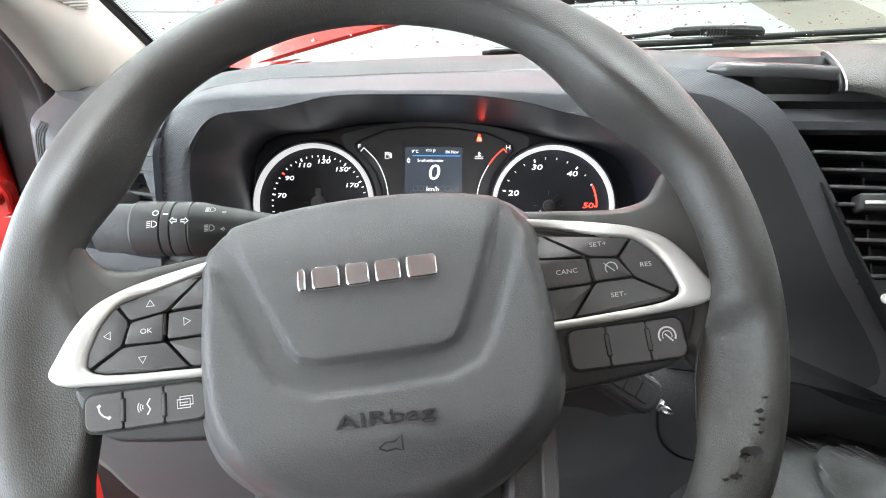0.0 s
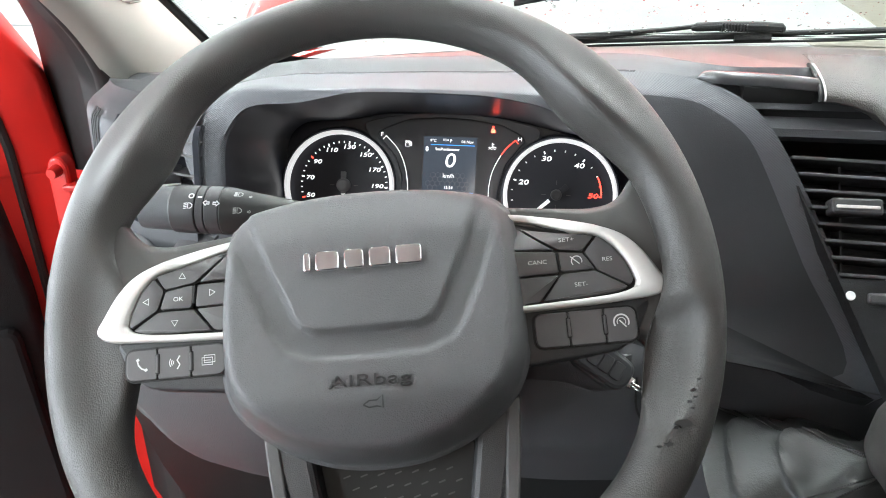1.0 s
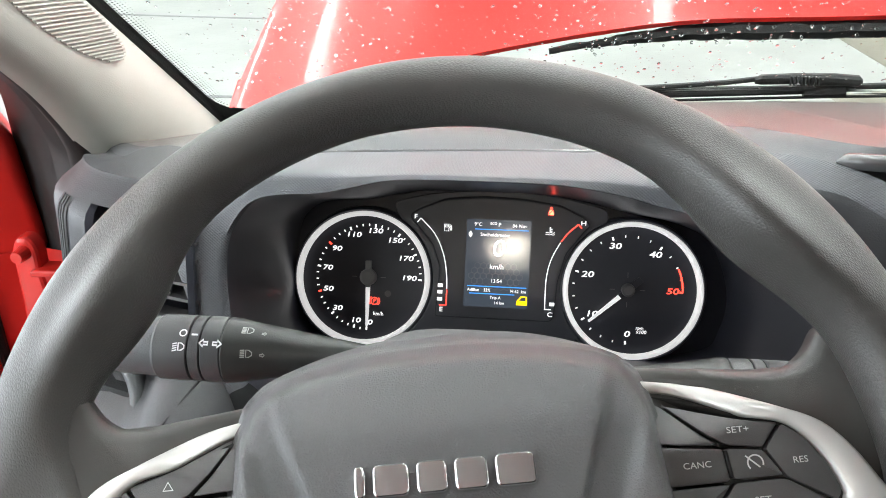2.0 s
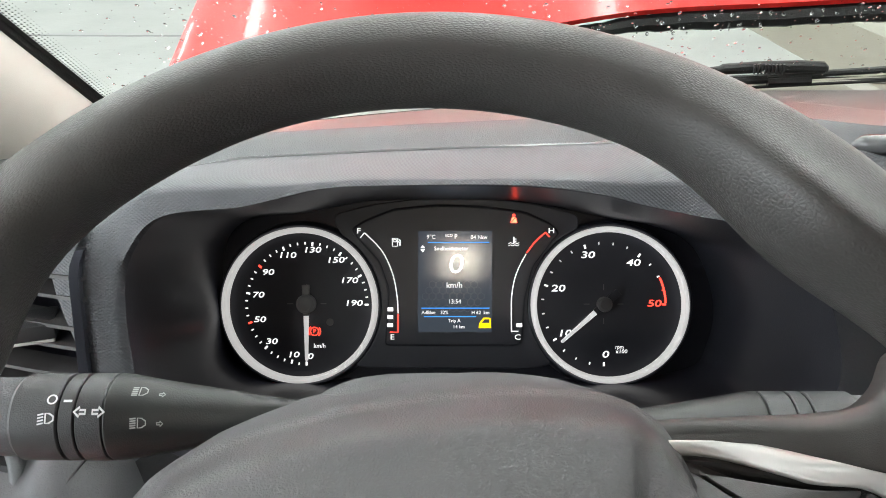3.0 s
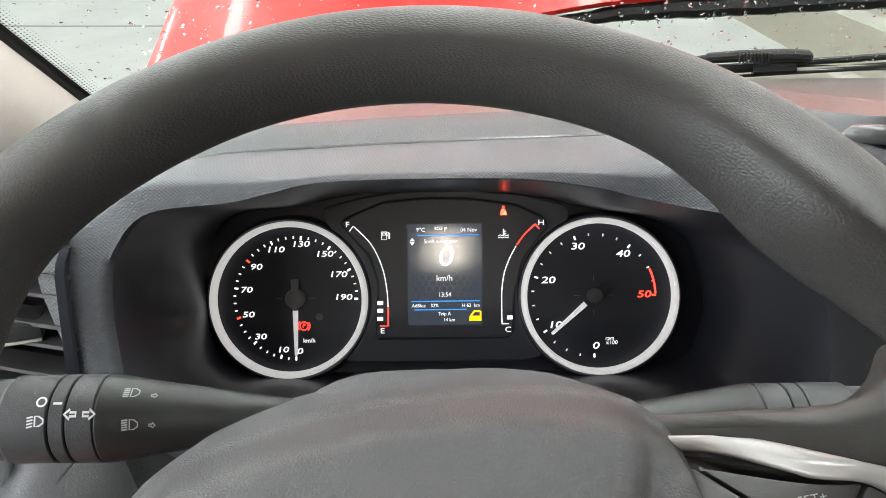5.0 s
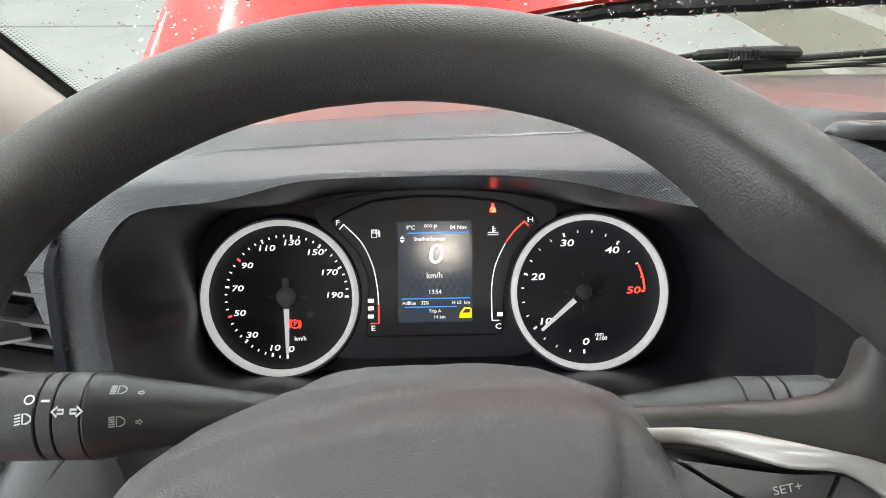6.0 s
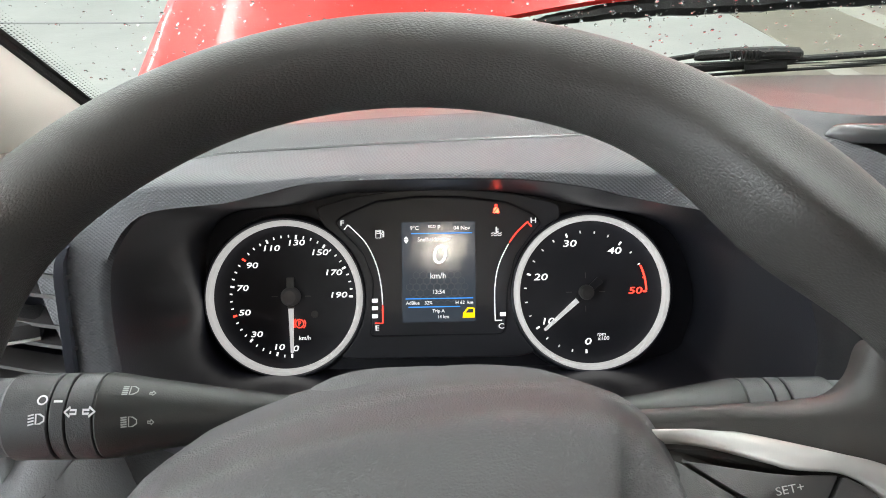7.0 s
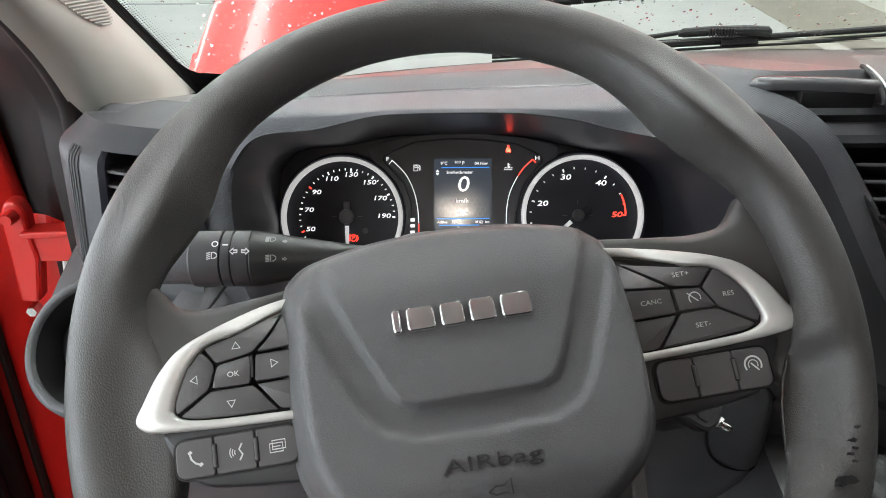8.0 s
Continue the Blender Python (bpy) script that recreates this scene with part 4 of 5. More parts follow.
def dash_front(x):
    """Front edge of the dash top: y and z."""
    pts = [(-0.40, 0.760, 1.486), (-0.345, 0.700, 1.498), (-0.30, 0.640, 1.511), (-0.25, 0.602, 1.520), (-0.206, 0.575, 1.523), (-0.196, 0.556, 1.5245), (-0.168, 0.5755, 1.5372), (-0.125, 0.5975, 1.5397), (-0.095, 0.6035, 1.5397), (-0.065, 0.6045, 1.5407), (-0.022, 0.6025, 1.5432), (0.040, 0.6005, 1.5457), (0.085, 0.6015, 1.5467), (0.110, 0.6025, 1.5480), (0.145, 0.5985, 1.5512), (0.195, 0.5775, 1.5552), (0.215, 0.572, 1.5565), (0.302, 0.566, 1.5600), (0.312, 0.566, 1.5440), (0.42, 0.560, 1.5420), (1.35, 0.640, 1.540)]
    for a, b in zip(pts, pts[1:]):
        if x <= b[0]:
            t = max(0, (x - a[0]) / (b[0] - a[0]))
            return a[1] + (b[1] - a[1]) * t, a[2] + (b[2] - a[2]) * t
    return pts[-1][1:]


def screen_base(x):
    """Foot of the windscreen: y and z."""
    k = ((x - 0.43) / 0.755) ** 2
    return 1.050 - 0.13 * k, 1.482 - 0.016 * k


def dashboard():
    d = thing("dashboard", "dark grey moulded van dashboard with cowled binnacle, vents and cup holder", "dashboard")
    op, se = step_curve(OPENING, 6, True), step_curve(SEAM, 6, True)
    out = Vector((0, -0.55, 0.83))

    def edge(i):
        """Where the face that looks at the driver turns over into the top."""
        a, b = op[i], se[i]
        top = max(a.z + 0.0025, min(1.5445, b.z + 0.003))
        straight = Vector((a.x + (b.x - a.x) * 0.35, 0.5475 - (1.54 - top) * 0.268 + 0.0015, top))
        plain = a.lerp(b, 0.5) + out * 0.0038
        side = a.lerp(b, 0.56 + 0.14 * smooth(76, 84, i) + 0.08 * smooth(84, 92, i) + 0.06 * smooth(96, 110, i)) + out * 0.003
        return plain.lerp(straight, smooth(1.520, 1.536, b.z)).lerp(side, smooth(66, 82, i))

    turn_line = [edge(i) for i in range(len(op))]
    brow = lambda f: [a.lerp(e, f) if f <= 1 else e.lerp(b, f - 1) for a, e, b in zip(op, turn_line, se)]
    lip = [p + Vector((0, 0.004, 0)) + (Vector((0.015, p.y, 1.47)) - p).normalized() * 0.0025 for p in op]

    def turn(t):
        """The rounded turn from the face into the top: soft over the dials, tight down the flank."""
        row = []
        for i, (a, e, b) in enumerate(zip(op, turn_line, se)):
            soft = 0.34 - 0.22 * smooth(70, 84, i)
            row.append(e.lerp(a, soft) * (1 - t) ** 2 + e * (2 * t * (1 - t)) + e.lerp(b, soft) * t * t)
        return row

    ring = [lip, op, brow(0.2)] + [turn(k / 8) for k in range(9)] + [brow(1.8), brow(1.95), se, [p + Vector((0, 0.010, -0.014)) for p in se]]
    part("binnacle_hood", flat_mapped(loft([lp[:78] for lp in ring], False)), HOOD, d, "pebble-grained binnacle hood", sharp=60)
    part("lower_lip", loft([lp[109:] + lp[:1] for lp in ring], False), DASH_LOW, d, sharp=60)
    # right flank: a smooth dark fascia below the turned edge, the band above it
    flank = slice(77, 110)
    part("right_fascia", loft([lp[flank] for lp in ring[:8]], False), END, d, "smooth dark fascia sweeping down beside the wheel", sharp=60)
    part("flank_band", flat_mapped(loft([lp[flank] for lp in ring[7:]], False)), HOOD, d, "grey band running down beside the vents", sharp=60)
    deep = []
    for f in (0.0, 0.1, 0.25, 0.4, 0.55, 0.7, 0.85, 1.0):
        loop = []
        for p in lip:
            z2 = 1.338 + (p.z - 1.388) / 0.1535 * 0.136
            q = Vector((p.x * (1.02 if p.x < 0 else 0.955), 0.716 - 0.022 * smooth(1.490, 1.525, p.z) + (z2 - 1.42) * 0.456, z2 - 0.004))
            spot_in = p.lerp(q, f)
            spot_in.x = p.x + (q.x - p.x) * (f if p.x < 0 else f * f)
            loop.append(spot_in)
        deep.append(loop)
    part("binnacle_shroud", loft(deep), SHROUD, d, "black finely ribbed inner shroud", sharp=60)
    # top skin
    xs = [-0.40 + 1.75 * i / 180 for i in range(181)]
    rows = []
    for f in (-0.02, 0.0, 0.015, 0.05, 0.10, 0.14, 0.3, 0.5, 0.75, 1.0, 1.06):
        row = []
        for x in xs:
            near = smooth(0.17, 0.25, x)  # towards the passenger's side the roll is narrower
            y0, z0 = dash_front(x)
            y1, z1 = screen_base(x)
            if f < 0:
                row.append(Vector((x, y0 + 0.004, z0 - 0.012)))
                continue
            g = f * (1 - 0.8 * near) if f < 0.2 else f
            crest = 0.10 * (1 - 0.8 * near)
            y = y0 + (y1 - 0.012 - y0) * g
            roll = 0.004 * smooth(0, 0.06, f) - 0.012 * near * (1 - smooth(0.0, 0.10, f))
            z = z0 + (z1 - 0.014 - z0) * max(0, (g - crest) / (1 - crest)) + roll
            row.append(Vector((x, y, z)))
        rows.append(row)
    part("front_roll", loft(rows[:6], False), DASH, d, "grained dark roll along the dash top", sharp=50)
    part("top_skin", loft(rows[5:], False), TOPSKIN, d, "smooth grey dash top lit by the windscreen", sharp=50)
    bead = []
    for i in range(150):
        x = -0.200 + 0.366 * i / 149
        y, z = dash_front(x)
        bead.append(Vector((x, y + 0.0008, z - 0.0011 + 0.001 * smooth(0.15, 0.2, x))))
    part("roll_edge", tube(bead, 0.0019, 10), EDGE, d, "raised edge where roll and hood meet", sharp=180)
    # left end with its vent
    plan = spline([(-0.198, 0.530, 0), (-0.235, 0.540, 0), (-0.275, 0.553, 0), (-0.308, 0.573, 0), (-0.332, 0.605, 0), (-0.345, 0.645, 0), (-0.350, 0.700, 0)], 61)
    levels = [1.392, 1.396, 1.404] + [1.412 + 0.0055 * i for i in range(19)] + [1.517, 1.523, 1.526, 1.527]
    grid = []
    for z in levels:
        t = (z - 1.392) / 0.135
        inset = 0.012 * (1 - smooth(1.392, 1.406, z)) + 0.024 * smooth(1.494, 1.527, z) ** 2
        row = []
        for i, p in enumerate(plan):
            a, b = plan[max(i - 1, 0)], plan[min(i + 1, 60)]
            nrm = Vector((b.y - a.y, -(b.x - a.x), 0)).normalized()
            nrm = -nrm if nrm.y > 0 or nrm.x > 0.3 else nrm
            q = Vector((p.x, p.y - 0.030 * (1 - t) * (1 - 0.5 * smooth(-0.29, -0.33, p.x)), z - 0.020 * t * smooth(0.590, 0.690, p.y))) - nrm * inset
            if z > 1.5265:
                q += Vector((0.035 * smooth(-0.28, -0.34, p.x), 0.075 * (1 - smooth(-0.26, -0.335, p.x)), -0.002))
            row.append(q)
        grid.append(row)
    bm = bmesh.new()
    vs = [[bm.verts.new(p) for p in row] for row in grid]
    hole = lambda i, j: i < 20 and 5 <= j < 21
    for j in range(len(grid) - 1):
        for i in range(60):
            if not hole(i, j):
                bm.faces.new((vs[j][i], vs[j][i + 1], vs[j + 1][i + 1], vs[j + 1][i]))
    end = part("left_end", bm, END, d, "rounded dash end round the side vent", sharp=50)
    rim = [grid[5][i] for i in range(0, 21)] + [grid[j][20] for j in range(6, 22)] + [grid[21][i] for i in range(19, -1, -1)] + [grid[j][0] for j in range(20, 5, -1)]
    c = sum(rim, Vector()) / len(rim)
    step = lambda back, f: [c + (p - c) * f + Vector((0.004, back, 0)) for p in rim]
    vent = part("side_vent", loft([rim, step(0.003, 0.985), step(0.010, 0.965), step(0.060, 0.95)], True, (False, True)), SHROUD, d, "black air vent with flat slats", sharp=50)
    for k in range(6):
        j = 6 + int(k * 2.55)
        line = [grid[j][0] + Vector((0.006, 0.012, 0))] + [grid[j][i] + Vector((0.003, 0.007, 0)) for i in range(0, 21)]
        prof = ((0.0, 0.0), (0.0, 0.0022), (0.022, -0.0015), (0.022, -0.0037))
        rows = [[p + Vector((0, b, h)) for p in line] for b, h in prof + prof[:1]]
        part("slat", loft(rows, False), BUTTON, vent, "thin black vent slat", sharp=30)
    tab = part("vent_tab", moved(box(-0.017, 0.017, -0.004, 0.020, -0.006, 0.005, bevel=0.003), Matrix.Translation(grid[12][9] + Vector((0.002, 0.004, 0.002))) @ pose(0, 0, 0, 0, 0, 18)), SPOKE_BLACK, vent, "vent slider with bright edge")
    part("bright_edge", moved(box(-0.016, 0.016, -0.0048, -0.003, -0.0055, -0.0040, bevel=0.0004), Matrix.Translation(grid[12][9] + Vector((0.002, 0.004, 0.002))) @ pose(0, 0, 0, 0, 0, 18)), SILVER, tab)
    part("vent_duct", box(-0.33, -0.196, 0.625, 0.645, 1.25, 1.505), RUBBER, d)
    part("lower_ledge", loft([[grid[0][i] + Vector((0, b, h)) for i in range(45)] for b, h in ((0.0, 0.002), (-0.020, 0.0), (-0.024, -0.006), (0.0, -0.030), (0.05, -0.05))], False), DASH_LOW, d)
    def patch(i0, i1, j0, j1, off):
        rows = []
        for j in range(j0, j1 + 1):
            row = []
            for i in range(i0, i1 + 1):
                a, b = grid[j][i - 1], grid[j][i + 1]
                row.append(grid[j][i] - Vector((b.y - a.y, a.x - b.x, 0)).normalized() * off)
            rows.append(row)
        return loft(rows, False)
    slot = part("demist_slot", patch(25, 29, 4, 21, 0.0008), GROOVE, d, "narrow side demister slot")
    for i in (26, 27, 28):
        a, b = grid[4][i - 1], grid[4][i + 1]
        out_n = Vector((b.y - a.y, a.x - b.x, 0)).normalized() * -0.001
        part("slot_rib", tube([grid[j][i] + out_n for j in range(4, 22)], 0.0008, 6), DASH, slot)
    # cup holder below the vent
    ring_m = pose(-0.288, 0.497, 1.374, 46, -12, 0)
    holder = part("cup_holder", moved(turned([(0.040, -0.07), (0.044, -0.06), (0.047, -0.004), (0.048, 0.003), (0.052, 0.005), (0.056, 0.002), (0.058, -0.008), (0.057, -0.03), (0.050, -0.06)], 64), ring_m), DASH, d, "round cup holder ring", sharp=180)
    part("cup_well", moved(turned([(0.0001, -0.066), (0.0388, -0.066), (0.0428, -0.058), (0.0460, -0.006), (0.0472, 0.0012)], 48), ring_m), GROOVE, holder)
    # knee panel
    prof = [(0.530, 1.424), (0.500, 1.414), (0.466, 1.400), (0.446, 1.380), (0.442, 1.345), (0.452, 1.300), (0.485, 1.245), (0.532, 1.195), (0.590, 1.150), (0.630, 1.120)]
    line = spline([(0, y, z) for y, z in prof], 30)
    rows = [[Vector((x, p.y + 0.10 * smooth(-0.25, -0.36, x) + 0.10 * smooth(0.15, 0.248, x), p.z + 0.03 * smooth(-0.22, -0.34, x) * (1.4 - p.z) / 0.28 - max(0.0, p.z - 1.362) * smooth(-0.19, -0.15, x) - 0.026 * smooth(-0.212, -0.240, x))) for x in [-0.352 + 0.60 * i / 40 for i in range(41)]] for p in line]
    part("knee_panel", loft(rows, False), KNEE, d, "dark lower dash panel over the knees", sharp=60)
    part("panel_gap", moved(box(-0.0006, 0.0006, -0.06, 0.02, -0.001, 0.0012), Matrix.Translation((-0.190, 0.495, 1.4118)) @ pose(0, 0, 0, 22, 0, -25)), GROOVE, d)
    edge = spline([(-0.243, 0.400, 1.350), (-0.220, 0.403, 1.312), (-0.203, 0.415, 1.268), (-0.180, 0.440, 1.225), (-0.150, 0.480, 1.195)], 24)
    rows = [[Vector((p.x + (-0.045 - p.x) * f, p.y - 0.016 * math.sin(f * math.pi * 0.8), p.z + 0.004 * f)) for p in edge] for f in (0.0, 0.03, 0.1, 0.25, 0.45, 0.7, 1.0)]
    part("knee_bolster", loft([[p + Vector((0.006, 0.02, 0.0)) for p in rows[0]]] + rows, False), DASH, d, "rounded grey panel beside the column", sharp=180)
    # no real opening here: a black block gives the slot its darkness
    part("slot_shade", moved(box(-0.030, 0.050, -0.003, 0.020, -0.012, 0.014, bevel=0.003), pose(-0.152, 0.393, 1.337, 0, -3, -6)), GROOVE, d, "dark slot between panel and column")
    under = lambda x, y, z: Vector((x, y + 0.018 * smooth(0.10, 0.30, x) + 0.04 * smooth(0.22, 0.25, x) + 0.03 * (1 - smooth(0.03, 0.09, x)), z))
    rows = [[under(0.03 + 0.215 * i / 24, y, z) for i in range(25)] for y, z in ((0.475, 1.380), (0.452, 1.366), (0.442, 1.340), (0.440, 1.310), (0.446, 1.280), (0.462, 1.250), (0.49, 1.21), (0.52, 1.16))]
    low = part("knee_bolster", loft(rows, False), DASH, d, "dark satin panel under the ignition lock", sharp=180)
    seam = spline([(0.176, 0.0, 1.345), (0.178, 0.0, 1.318), (0.188, 0.0, 1.298), (0.208, 0.0, 1.283), (0.243, 0.0, 1.277)], 30)
    deep_at = lambda z: 0.4400 + 0.0000022 * ((z - 1.318) * 1000) ** 2 * 2.2
    part("panel_seam", tube([under(p.x, deep_at(p.z), p.z) for p in seam], 0.0011, 6), GROOVE, low)
    part("lower_trim", loft([[Vector((x, y, z)) for x in (-0.37, -0.1, 0.1, 0.25)] for y, z in ((0.62, 1.13), (0.66, 1.0), (0.72, 0.85), (0.80, 0.74))], False), RUBBER, d)
    # centre stack
    stack = pose(0.262, 0.538, 1.533, 90 - 37) @ Matrix.Translation((0, 0, -0.012))
    outer = [(0.104, -0.23), (0.62, -0.23), (0.62, 0.012), (0.0005, 0.012)]
    inner = [(0.059, -0.120), (0.36, -0.120), (0.36, -0.008), (0.011, -0.008)]
    up = lambda q, z: [Vector((x, y, z)) for x, y in q]
    part("stack_panel", moved(loft([up(outer, -0.016), up(outer, 0.0), up(inner, 0.0), up(inner, -0.012), up(inner, -0.06)], True, (False, True)), stack), DASH_LOW, d, "black centre stack panel")
    part("vent_brow", moved(loft([[Vector((0.0, y, z)), Vector((0.37, y, z))] for y, z in ((0.006, 0.0005), (-0.006, 0.007), (-0.012, 0.006), (-0.0125, -0.004))], False), stack), END, d)
    for k in range(8):
        y = -0.026 - k * 0.0128
        part("slat", moved(box(0.014 - y * 0.40, 0.36, y - 0.0014, y + 0.0014, -0.022, 0.001, bevel=0.0009), stack @ pose(0, 0, 0, 0, 0, -1.5)), SPOKE_BLACK, d, "black vent slat")
    for k in range(7):
        x = 0.065 + k * 0.045
        for j in range(7):
            y = -0.026 - j * 0.0128 - 0.0064
            part("vane", moved(box(x - 0.0008, x + 0.0008, y - 0.0055, y + 0.0055, -0.032, -0.014), stack), SPOKE_BLACK, d)
    tab = part("vent_tab", moved(plate(rounded([(0.050, -0.072), (0.088, -0.072), (0.088, -0.059), (0.050, -0.059)], 0.003), -0.004, 0.009, 0.002), stack), SPOKE_BLACK, d, "vent slider with bright edge")
    part("bright_edge", moved(plate(rounded([(0.053, -0.0675), (0.085, -0.0675), (0.085, -0.065), (0.053, -0.065)], 0.001), 0.008, 0.0098, 0.0004), stack), SILVER, tab)
    part("white_marker", moved(turned([(0.0001, 0.0012), (0.0032, 0.0012), (0.0036, 0.0)], 24), stack @ Matrix.Translation((0.066, -0.133, 0))), INK, d, "round white marker")
    part("thumb_wheel", moved(plate(rounded([(0.078, -0.139), (0.14, -0.139), (0.14, -0.130), (0.078, -0.130)], 0.003), -0.002, 0.003, 0.002), stack), SPOKE_BLACK, d)
    # tray lid and leather-look cowl on top
    face = [[Vector((x, y, z)) for x in [0.224 + 0.436 * i / 20 for i in range(21)]] for y, z in ((0.582, 1.554), (0.572, 1.552), (0.553, 1.541), (0.549, 1.537))]
    part("upper_face", loft(face, False), END, d, "dark face between tray lid and vents", sharp=60)
    lid = step_curve([(0.2130, 0.5720, 1.5540), (0.2155, 0.5680, 1.5575), (0.2200, 0.5645, 1.5595), (0.2320, 0.5590, 1.5610), (0.268, 0.5530, 1.5615), (0.3005, 0.5505, 1.5600)], 8, False)
    part("tray_lid", loft([[p + Vector((0, b, c)) * min(1.0, 0.03 + i / 16) for i, p in enumerate(lid)] for b, c in ((0.016, -0.0095), (0.004, -0.0095), (0.0008, -0.0085), (0.0, -0.0070), (-0.0006, -0.0030), (0.0004, -0.0008), (0.0030, 0.0008), (0.007, 0.0008), (0.012, -0.004))], False), EDGE, d, "tray lid with shadow gap below", sharp=60)
    # solid black block: the recess's shade is put in as colour
    part("finger_recess", box(0.2460, 0.2995, 0.5530, 0.570, 1.5400, 1.5530, bevel=0.001), GROOVE, d, "dark finger recess under the lid")
    bulge = []
    for f in range(15):
        a = f / 14
        row = []
        for i in range(40):
            x = 0.304 + 0.5 * i / 39
            fall = (0.008 * smooth(0.305, 0.350, x) + 0.045 * smooth(0.335, 0.395, x) + 0.05 * smooth(0.38, 0.55, x)) * (1 - a) ** 0.8
            y = 0.540 + 0.075 * a ** 1.6 - 0.04 * smooth(0.33, 0.6, x) * (1 - a)
            z = 1.5475 + 0.0180 * math.sin(a * math.pi * 0.56) ** 0.8 - fall
            row.append(Vector((x, y, z)))
        bulge.append(row)
    under = [[p + Vector((0.0, 0.012, -0.004)) for p in bulge[0]]]
    part("cowl_cover", loft([[p + Vector((0, 0.05, -0.006)) for p in bulge[0]]] + under + bulge, False), COVER, d, "brown-grey grained cover above the vents", sharp=60)
    edge = [Vector((0.3035, 0.5395 + 0.075 * a ** 1.6, 1.5475 + 0.0185 * math.sin(a * math.pi * 0.56) ** 0.8)) for a in [k / 20 for k in range(15)]]
    part("silver_edge", tube(edge, 0.0008, 8), SILVER, d, "thin silver edge")
    part("shadow_gap", tube([p + Vector((-0.0026, 0.002, -0.001)) for p in edge], 0.0018, 8), GROOVE, d)
    # console behind the gear lever
    bm = loft([[Vector(p) for p in row] for row in (
        ((0.235, 0.452, 1.364), (0.374, 0.462, 1.333), (0.62, 0.45, 1.36)),
        ((0.225, 0.470, 1.330), (0.36, 0.478, 1.300), (0.62, 0.46, 1.30)),
        ((0.220, 0.480, 1.280), (0.35, 0.470, 1.25), (0.62, 0.44, 1.25)),
        ((0.215, 0.500, 1.220), (0.34, 0.44, 1.19), (0.62, 0.40, 1.19)),
        ((0.210, 0.560, 1.100), (0.34, 0.44, 1.05), (0.62, 0.40, 1.05)),
        ((0.210, 0.600, 0.800), (0.34, 0.50, 0.78), (0.62, 0.45, 0.78)))], False)
    part("console", bm, KNEE, d, "black console under the stack", sharp=60)
    return d


dashboard()


def gear_lever():
    g = thing("gear_lever", "gear lever with stitched black leather boot and silver-trimmed knob", "gear lever", pose(0.358, 0.395, 1.325))
    loops = []
    n = 64
    for k in range(33):
        t = k / 32
        loop = []
        for i in range(n):
            a = 2 * math.pi * i / n
            power = 0.38 + 0.4 * t
            sx = abs(math.cos(a)) ** power * (1 if math.cos(a) > 0 else -1)
            sy = abs(math.sin(a)) ** power * (1 if math.sin(a) > 0 else -1)
            r = 0.078 * (1 - t) ** 0.7 + 0.016
            w = math.sin(math.pi * t) ** 0.7 * (0.35 + 1.3 * t)
            crease = 1 - abs(math.sin(t * 9 + math.sin(a * 2 + 0.6) * 1.2))
            fold = 0.006 * math.sin(a * 4 + t * 5) * w + 0.011 * (crease ** 2 - 0.3) * w
            loop.append(Vector((-0.036 * (1 - t) + (r + fold) * sx, 0.030 * (1 - t) + (r * 0.75 + fold) * sy, -0.075 + 0.068 * t - 0.045 * sx * (1 - t) + 0.012 * sy * (1 - t) + fold * 0.5)))
        loops.append(loop)
    part("boot", loft(loops), BOOT, g, "creased black leather boot", sharp=180)
    for idx in (23, 25, 39, 41):
        seam = [loops[k][idx] + Vector((-0.0008, -0.0008, 0.0008)) for k in range(33)]
        part("stitching", tube(seam, 0.0007, 6), RUBBER, g)
    knob = part("knob", moved(turned([(0.0001, 0.080), (0.014, 0.079), (0.030, 0.070), (0.038, 0.050), (0.039, 0.026), (0.033, 0.002), (0.022, -0.012), (0.016, -0.024)], 40), pose(0.006, -0.004, 0.0, 15, 12)), LEATHER, g, "black gear knob", sharp=180)
    oval = lambda rx, ry: [(rx * math.cos(a), ry * math.sin(a)) for a in [k * math.pi / 20 for k in range(40)]]
    part("knob_trim", moved(frame_plate(oval(0.022, 0.034), oval(0.016, 0.027), 0, 0.005, 0.001), pose(-0.004, -0.036, 0.040, 70, 0, -34)), SILVER, knob, "silver shield round the knob")
    return g


gear_lever()


# ---- windscreen, pillar, wipers ----


def glass_at(x, s):
    """A point of the windscreen: x along its foot, s metres up the slope."""
    y, z = screen_base(x)
    k = (x - 0.43) / 0.755
    up = Vector((-0.10 * -k if k > 0 else 0.10 * -k * -1, -0.777, 0.63)).normalized()
    return Vector((x, y, z)) + up * s


